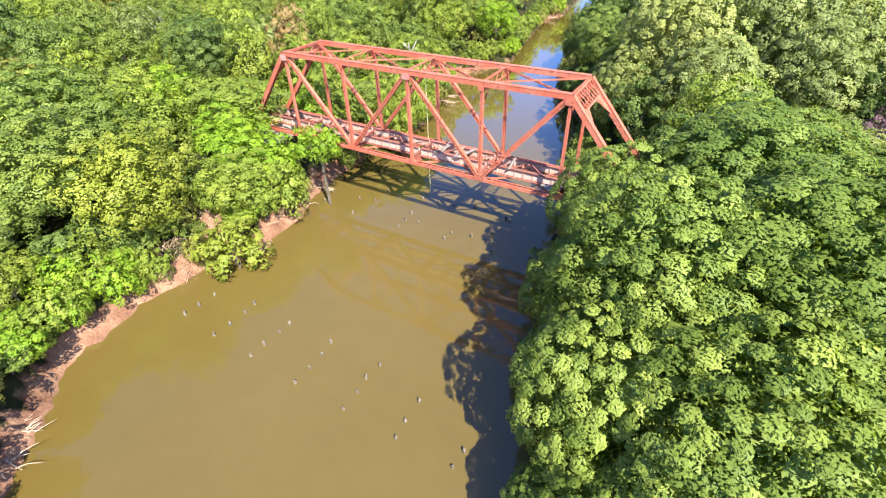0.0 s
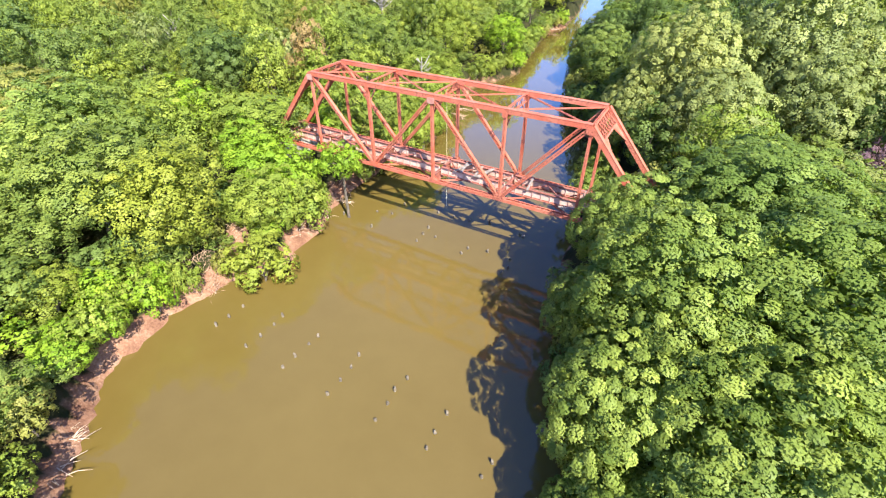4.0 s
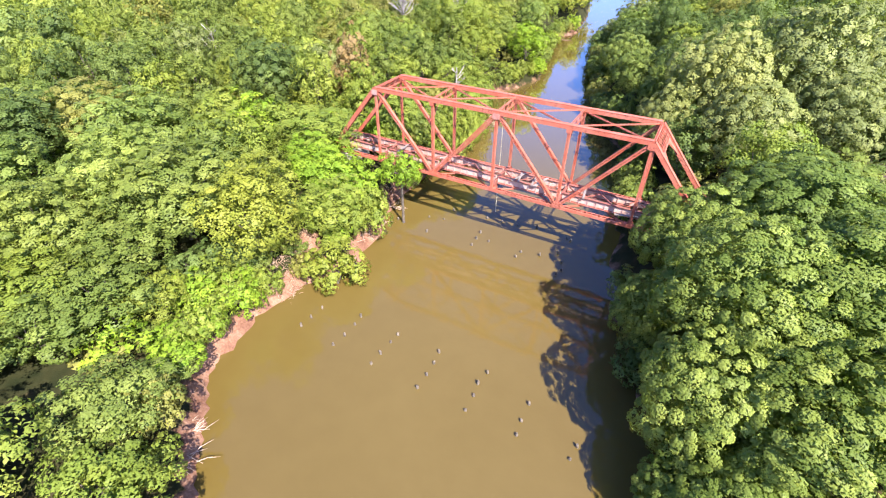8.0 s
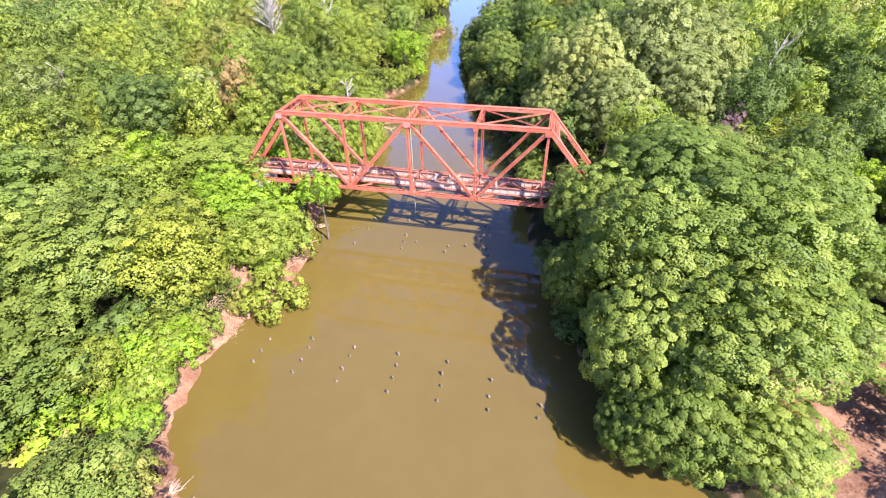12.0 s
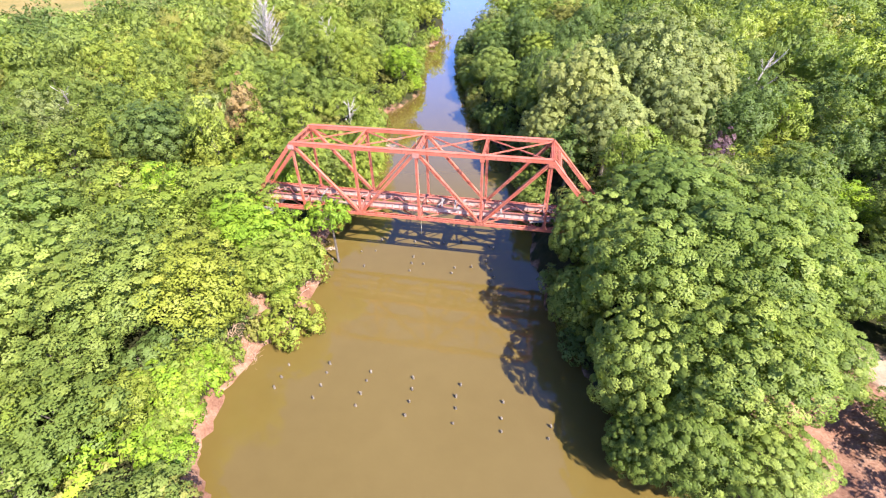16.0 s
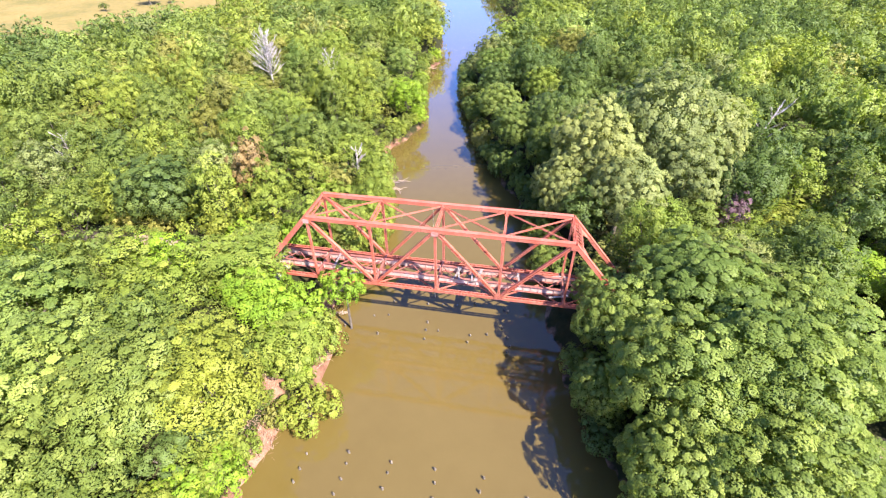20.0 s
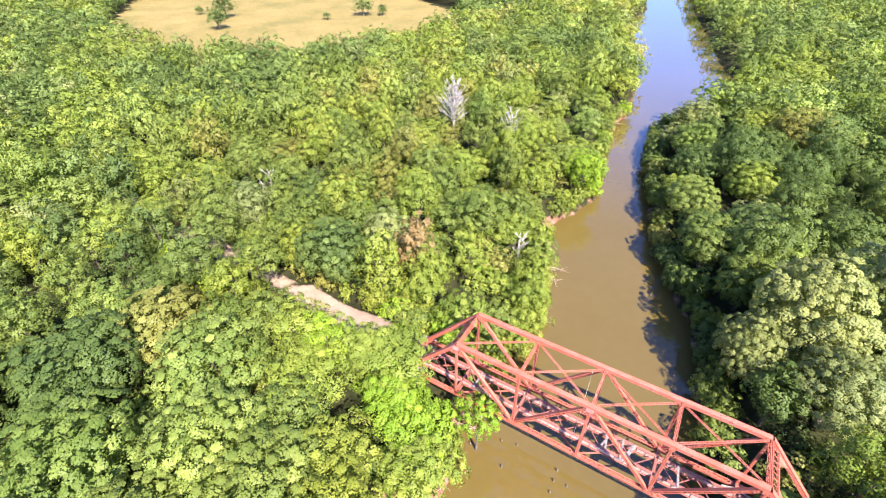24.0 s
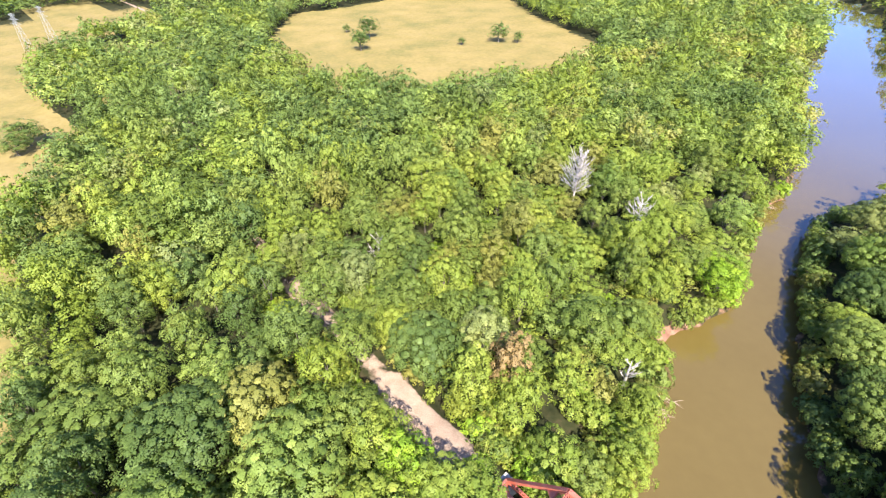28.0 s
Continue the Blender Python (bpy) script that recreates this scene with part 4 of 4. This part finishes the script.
for k in range(120):
    x = rnd.uniform(-78, -23.5)
    y = float(track_y(x)) + rnd.choice((rnd.uniform(4.6, 11), -rnd.uniform(3.9, 8)))
    THICKET.append((x, y, float(height(x, y)) + rnd.uniform(2.0, 4.2), rnd.uniform(1.5, 2.4), rnd.choice(("light", "lime", "light", "mid", "yellow"))))
for k in range(26):
    y = -32.5 + 0.85 * k
    if -19.6 < y < -15.6 or rnd.random() < 0.15:
        continue
    x = float(np.interp(y, BANK_Y, BANK_L)) - rnd.uniform(1.3, 2.6)
    tint = rnd.choice(("lime", "light", "light", "mid"))
    hero(BUSH, x, y, float(height(x, y)) + rnd.uniform(0.9, 2.2), rnd.uniform(1.1, 1.7), tint, name="bush", label=f"{WORDS[tint]} leafy bush on the clay river bank")
# trees standing in the straw fields
for x, y, top, radius in ((-226, 126, 13.0, 5.2), (-246, 146, 14.0, 5.4), (-185, 190, 12.0, 5.0), (-177, 197, 8.0, 2.6), (-206, -22, 11.0, 5.6), (-199, -26, 9.0, 4.2), (-268, 145, 7.0, 2.4), (-196, 172, 6.0, 2.2), (-305, 95, 10.0, 4.5)):
    hero(SMALL, x, y, top, radius, "dark", label="dark green tree standing alone in a dry straw field")


# undergrowth between the trees of the near wood, on both banks
for k in range(520):
    x, y = (rnd.uniform(-68, -17), rnd.uniform(-36, 64)) if k % 4 else (rnd.uniform(17, 62), rnd.uniform(-2, 60))
    a, b = banks(x, y)
    if max(a, b) < 1.2 or abs(y - float(track_y(x))) < 5.0 or any((x - hx) ** 2 + (y - hy) ** 2 < (0.75 * hr) ** 2 for hx, hy, hr in HEROES) or math.hypot(x + 21, y - 49) < 4:
        continue
    THICKET.append((x, y, float(height(x, y)) + rnd.uniform(1.2, 2.8), rnd.uniform(1.8, 2.8), rnd.choice(("light", "mid", "dark", "lime", "mid", "olive"))))
for tint in ("light", "lime", "yellow", "olive", "mid", "dark"):
    vs, fs, tones = [], [], []
    for k, (x, y, top, radius, own_tint) in enumerate(THICKET):
        if own_tint != tint:
            continue
        kind = LOW[k % 4]
        v, t, own = kind["leaves"]
        z, an = float(height(x, y)), 2.4 * k
        ca, sa, sx = math.cos(an), math.sin(an), radius / kind["r"]
        vs.append(np.stack([(v[:, 0] * ca - v[:, 1] * sa) * sx + x, (v[:, 0] * sa + v[:, 1] * ca) * sx + y, v[:, 2] * (top - z) / kind["h"] + z], -1))
        fs.append(np.stack([t[:, 0] * ca - t[:, 1] * sa, t[:, 0] * sa + t[:, 1] * ca, t[:, 2]], -1))
        tones.append(own + (0.618 * k) % 1.0 * 0.5 - 0.25)
    ob = new("undergrowth", leaf_mesh("undergrowth", np.concatenate(vs), np.concatenate(fs), LEAF[tint], np.concatenate(tones)))
    tagged(ob, f"{WORDS[tint]} leafy undergrowth beside the overgrown railway grade and trees", "undergrowth", kind="stuff")


# bare trees
def bare_tree(x, y, top, seed, lean=(0, 0), limbs=26, name="dead_tree"):
    r = random.Random(seed)
    z = float(height(x, y))
    h = top - z
    v, f = [], []
    spine = [Vector((lean[0] * u * h, lean[1] * u * h, u * h - (0.5 if u == 0 else 0))) for u in (0, 0.25, 0.5, 0.75, 1.0)]
    tube(v, f, spine, (0.30, 0.25, 0.20, 0.13, 0.04), 7)
    for k in range(limbs):
        u = r.uniform(0.32, 0.92)
        p = Vector((lean[0] * u * h, lean[1] * u * h, u * h))
        an, rise = r.uniform(0, 6.28), r.uniform(0.5, 1.3)
        ln = (1.25 - 0.8 * u) * h * r.uniform(0.16, 0.30)
        q = p + Vector((math.cos(an), math.sin(an), rise)) * ln * 0.5
        e = q + Vector((math.cos(an + 0.4), math.sin(an + 0.4), rise * 1.4)) * ln * 0.5
        tube(v, f, [p, q, e], (0.085, 0.06, 0.02), 5)
        for j in range(7):
            s = p.lerp(e, r.uniform(0.35, 0.95))
            a2 = an + r.uniform(-1.3, 1.3)
            tube(v, f, [s, s + Vector((math.cos(a2), math.sin(a2), r.uniform(0.6, 1.5))) * ln * 0.32], (0.045, 0.016), 4)
    root = new(name)
    root.matrix_world = pose(x, y, z)
    ob = new("trunk", mesh_of("trunk", v, f, PALE_BARK))
    ob.parent = root
    HEROES.append((x, y, 3.6 if limbs > 30 else 0.3))
    return tagged(root, "bare grey dead tree with bleached forked branches", "dead tree")


bare_tree(-55.5, 68.5, 19.5, 1, limbs=60)
bare_tree(-38.0, 65.0, 16.5, 2, limbs=36)
bare_tree(51.0, 50.0, 16.0, 3, lean=(0.28, 0.1), limbs=8)
bare_tree(-69.0, 20.5, 13.5, 4, limbs=14)
bare_tree(-20.5, 31.0, 10.5, 6, limbs=12)

def gap_at(x):
    """Stretches of the old grade that lie open between the trees."""
    return -47 < x < -24 or -79 < x < -69 or -104 < x < -100 or -212 < x < -206


# the wood: single trees near the river, joined masses beyond
g = np.random.default_rng(7)
REACH = 640.0                         # the wood is built out to here from the bridge


def spots(x0, x1, y0, y1, pitch, near, far):
    """Jittered places for trees between two distances from the bridge, clear of water, fields, the open grade and the trees already set."""
    out = []
    for gy_ in np.arange(y0, y1, pitch):
        for gx_ in np.arange(x0, x1, pitch):
            x, y = gx_ + g.uniform(-0.32, 0.32) * pitch, gy_ + g.uniform(-0.32, 0.32) * pitch
            r1, r2, r3 = g.random(3)
            away = math.hypot(x, y)
            if not near <= away < far:
                continue
            turn = math.degrees(math.atan2(x, y + 40))
            if not -112 < turn < 52 and away > 75:
                continue
            a, b = banks(x, y)
            d = max(a, b)
            off = abs(y - track_y(x))
            if d < (1.3 if a > b else 0.6) or off < (0.0 if not gap_at(x) else (4.8 if y > track_y(x) else 3.4) if x > -50 else 3.4 if y < track_y(x) else 2.2) or in_field(x, y):
                continue
            if math.hypot(x + 22, y - 49.5) < 5:
                continue
            if abs(y - 2.6) < 4.0 and abs(x) < 26 or 37 < x < 62 and -36 < y < -7:
                continue
            if away < 260 and any((x - hx) ** 2 + (y - hy) ** 2 < (0.72 * hr + 1.4) ** 2 for hx, hy, hr in HEROES):
                continue
            out.append((x, y, d, r1, r2, r3))
    return out


SPOTS = spots(-205, 150, -75, 205, 6.6, 0, 190)
OUTER = spots(-400, 300, -130, 390, 7.6, 190, 380) + spots(-680, 520, -220, 660, 10.5, 380, REACH)


def tint_of(x, y, r):
    v = 0.5 + 0.30 * math.sin(0.045 * x + 1.3) * math.cos(0.038 * y + 0.4) + 0.8 * (r - 0.5)
    v += -0.30 if x > 0 else 0.06
    v -= 0.30 if x < -110 else 0.16 if x < -52 and y < 12 else 0.0
    odd = (r * 37.3) % 1.0
    if odd < 0.14:
        return "sage" if odd < 0.10 else "silver"
    return "dark" if v < 0.24 else "mid" if v < 0.50 else "light" if v < 0.84 else "olive" if v < 1.02 else "yellow"


SPOTS.sort(key=lambda s: math.hypot(s[0] + 14, (s[1] - 12) * 0.8))
NEAR, FAR = SPOTS[:290], SPOTS[290:] + OUTER
for x, y, d, r1, r2, r3 in NEAR:
    edge = d < 9
    top = (8.0 if edge else 9.5) + (5.5 if edge else 8.5) * r1
    radius = 2.7 + 1.3 * r2 + 0.7 * r1
    kinds = MEDIUM if radius > 3.7 else SMALL
    tint = tint_of(x, y, r3)
    if edge and x < 0 and tint == "dark":
        tint = "light"
    plant(kinds[int(r1 * 97) % len(kinds)], x, y, top, radius, tint, group="woodland trees by the river")

# four grains of far trees: full, thin, sparse and sparser with distance
GRAINS = [[leaf_crown(500 + k, 3.7, 8.5, lobes, clumps, per, leaf, crisp=0.12)[:3] for k in range(8)]
          for lobes, clumps, per, leaf in ((9, 70, 40, 0.21), (8, 56, 24, 0.29), (7, 40, 15, 0.41), (5, 22, 11, 0.66))]


def grain_of(x, y):
    away = math.hypot(x, y + 35)
    return 0 if away < 135 else 1 if away < 230 else 2 if away < 400 else 3


for tint in ("dark", "mid", "light", "olive", "yellow", "sage", "lime", "silver"):
    vs, fs, tones = [], [], []
    for x, y, d, r1, r2, r3 in FAR:
        if tint_of(x, y, r3) != tint:
            continue
        grain = grain_of(x, y)
        v, t, own = GRAINS[grain][int(r2 * 977) % 8]
        z = float(height(x, y))
        an, sc, top = r1 * 6.28, (0.84 + 0.42 * r2) * (1.0, 1.08, 1.2, 1.6)[grain], 7.5 + (7.5, 6.0, 5.0, 5.0)[grain] * ((r1 * 7.7) % 1.0)
        ca, sa = math.cos(an) * sc, math.sin(an) * sc
        w = np.stack([v[:, 0] * ca - v[:, 1] * sa + x, v[:, 0] * sa + v[:, 1] * ca + y, v[:, 2] * (top - 2.0) / 8.5 + 1.6 + z], -1)
        vs.append(w)
        tones.append(((r1 * 53.7) % 1.0 - 0.42) * 0.9 + own * 0.3)
        fs.append(np.stack([t[:, 0] * math.cos(an) - t[:, 1] * math.sin(an), t[:, 0] * math.sin(an) + t[:, 1] * math.cos(an), t[:, 2]], -1))
    if vs:
        ob = new("woodland", leaf_mesh("woodland", np.concatenate(vs), np.concatenate(fs), LEAF[tint], np.concatenate(tones)))
        tagged(ob, f"dense {WORDS[tint]} broadleaf woodland stretching away from the river", "woodland", kind="stuff")


# ---------------------------------------------------------------- driftwood, brush and small things
def forked(seed, ln, reach, twigs, thick):
    """A fallen bough along +x with forking branches."""
    r = random.Random(seed)
    v, f = [], []
    pts = [Vector((ln * u, r.uniform(-0.12, 0.12) * ln * u, 0.10 + 0.25 * math.sin(3 * u) * reach)) for u in (0, 0.3, 0.6, 1.0)]
    tube(v, f, pts, (thick, thick * 0.8, thick * 0.55, thick * 0.15), 6)
    pieces = [mesh_of("stem", v, f, DRIFT)]
    for k in range(twigs):
        u = r.uniform(0.2, 0.95)
        p = pts[0].lerp(pts[-1], u)
        an = r.choice((-1, 1)) * r.uniform(0.3, 1.0)
        q = p + Vector((math.cos(an), math.sin(an), r.uniform(-0.05, 0.45))) * ln * r.uniform(0.18, 0.36)
        e = q + Vector((math.cos(an * 0.6), math.sin(an * 0.6), r.uniform(-0.05, 0.3))) * ln * r.uniform(0.1, 0.25)
        v, f = [], []
        tube(v, f, [p, q, e], (thick * 0.45, thick * 0.32, thick * 0.08), 5)
        pieces.append(mesh_of("branch", v, f, DRIFT))
    return pieces


def bough(x, y, z, turn, seed, ln=4.0, reach=1.0, twigs=9, thick=0.11, label="bleached fallen bough lying half in the muddy water"):
    ob = new("fallen_bough")
    ob.matrix_world = pose(x, y, z, 0, 0, turn)
    for me in forked(seed, ln, reach, twigs, thick):
        new(me.name.split(".")[0], me).parent = ob
    return tagged(ob, label, "driftwood")


bough(-10.6, -37.0, 0.15, 22, 1, 4.2, 1.0, 10, 0.10)
bough(-10.6, -35.6, 0.25, 48, 2, 3.0, 1.4, 8, 0.07)
bough(-11.2, -34.6, 0.35, 10, 3, 2.6, 1.2, 6, 0.06)
bough(-16.6, 34.3, 0.5, -15, 4, 3.6, 1.3, 12, 0.09, "dry reddish fallen branches at the water's edge")
bough(-16.8, 36.1, 0.6, 12, 5, 3.2, 1.5, 12, 0.08, "dry reddish fallen branches at the water's edge")
bough(-15.5, -1.5, 0.2, -25, 6, 3.2, 1.0, 8, 0.07, "dry brown branches caught under the bridge bank")
bough(-14.8, 0.5, 0.25, 5, 7, 2.8, 1.3, 9, 0.06, "dry brown branches caught under the bridge bank")
bough(-25.6, 112.0, 0.5, -10, 8, 4.0, 1.4, 12, 0.10, "dry reddish fallen branches at the water's edge")
bough(-13.7, -5.9, 1.2, -62, 9, 3.4, 1.5, 8, 0.06, "pale bare bough hanging over the river bank")

TWIG = bark("dry_brush", (0.22, 0.13, 0.08), (0.46, 0.31, 0.21))


def brush(x, y, seed, spread=1.5, tall=1.1, count=90):
    """A heap of dry twigs: each a thin bent stick."""
    r = random.Random(seed)
    z = float(height(x, y))
    v, f = [], []
    for k in range(count):
        an, rad = r.uniform(0, 6.28), spread * math.sqrt(r.random())
        px, py = rad * math.cos(an), rad * math.sin(an)
        pz = float(height(x + px, y + py)) - z
        d = Vector((r.uniform(-1, 1), r.uniform(-1, 1), r.uniform(0.1, 1.1))).normalized() * tall * r.uniform(0.5, 1.1)
        p = Vector((px, py, pz - 0.05))
        tube(v, f, [p, p + d * 0.55, p + d + Vector((r.uniform(-0.15, 0.15), r.uniform(-0.15, 0.15), -0.08))], (0.028, 0.02, 0.006), 4)
    ob = new("brush_heap", mesh_of("brush_heap", v, f, TWIG))
    ob.matrix_world = pose(x, y, z)
    return tagged(ob, "heap of dry reddish-brown brush on the clay bank", "brush", kind="stuff")


brush(-15.0, -18.6, 1, 1.5, 1.2, 130)
brush(-15.6, -17.2, 2, 1.1, 1.0, 70)
brush(-16.0, -13.2, 3, 1.3, 0.8, 60)
brush(-15.5, 34.7, 4, 1.4, 1.3, 90)
brush(-14.1, 33.1, 7, 1.5, 1.4, 110)
brush(-18.8, 43.8, 8, 1.2, 0.9, 50)
brush(-15.0, 1.7, 5, 1.5, 1.0, 80)
brush(-26.2, 113.0, 6, 1.8, 1.4, 80)


# a rope hanging from the bridge's top bracing
def hanging_rope(x, y, z0, z1):
    v, f = [], []
    tube(v, f, [(x, y, z0), (x + 0.03, y, (z0 + z1) / 2), (x + 0.02, y + 0.02, z1)], (0.025, 0.025, 0.03), 5)
    ob = new("rope", mesh_of("rope", v, f, ROPE))
    return tagged(ob, "pale rope hanging from the bridge's top bracing", "rope")


ROPE = plain_rough("pale_rope", (0.50, 0.44, 0.28), (0.66, 0.60, 0.42), 20.0)
hanging_rope(-1.2, 5.05, DECK + RISE - 0.6, 1.2)


# lattice pylons on the far meadow
def pylon(x, y, tall):
    z = float(height(x, y))
    root = tagged(new("power_pylon"), "pale grey lattice steel power pylon in a meadow", "power pylon", "power pylons")
    root.matrix_world = pose(x, y, z, 0, 0, 35)
    w0, w1 = tall * 0.09, tall * 0.018

    def corner(k, u):
        w = w0 + (w1 - w0) * u
        sx, sy = ((-1, -1), (1, -1), (1, 1), (-1, 1))[k % 4]
        return Vector((sx * w, sy * w, u * tall))

    for k in range(4):
        bm = bmesh.new()
        bar(bm, corner(k, 0) - Vector((0, 0, 0.3)), corner(k, 1), 0.09, 0.09)
        part("leg", bm, GALV, root)
        bm = bmesh.new()
        n = 7
        for j in range(n):
            bar(bm, corner(k, j / n), corner(k + 1, (j + 1) / n), 0.04, 0.04)
            bar(bm, corner(k + 1, j / n), corner(k, (j + 1) / n), 0.035, 0.035)
        part("lattice_side", bm, GALV, root)
    for u, ln in ((0.72, 0.20), (0.84, 0.16), (0.95, 0.12)):
        bm = bmesh.new()
        bar(bm, (-ln * tall, 0, u * tall), (ln * tall, 0, u * tall), 0.07, 0.09)
        bar(bm, (-ln * tall, 0, u * tall), (0, 0, u * tall + 0.05 * tall), 0.08, 0.08)
        bar(bm, (ln * tall, 0, u * tall), (0, 0, u * tall + 0.05 * tall), 0.08, 0.08)
        part("cross_arm", bm, GALV, root)


pylon(-362, -2, 19)
pylon(-376, 12, 19)
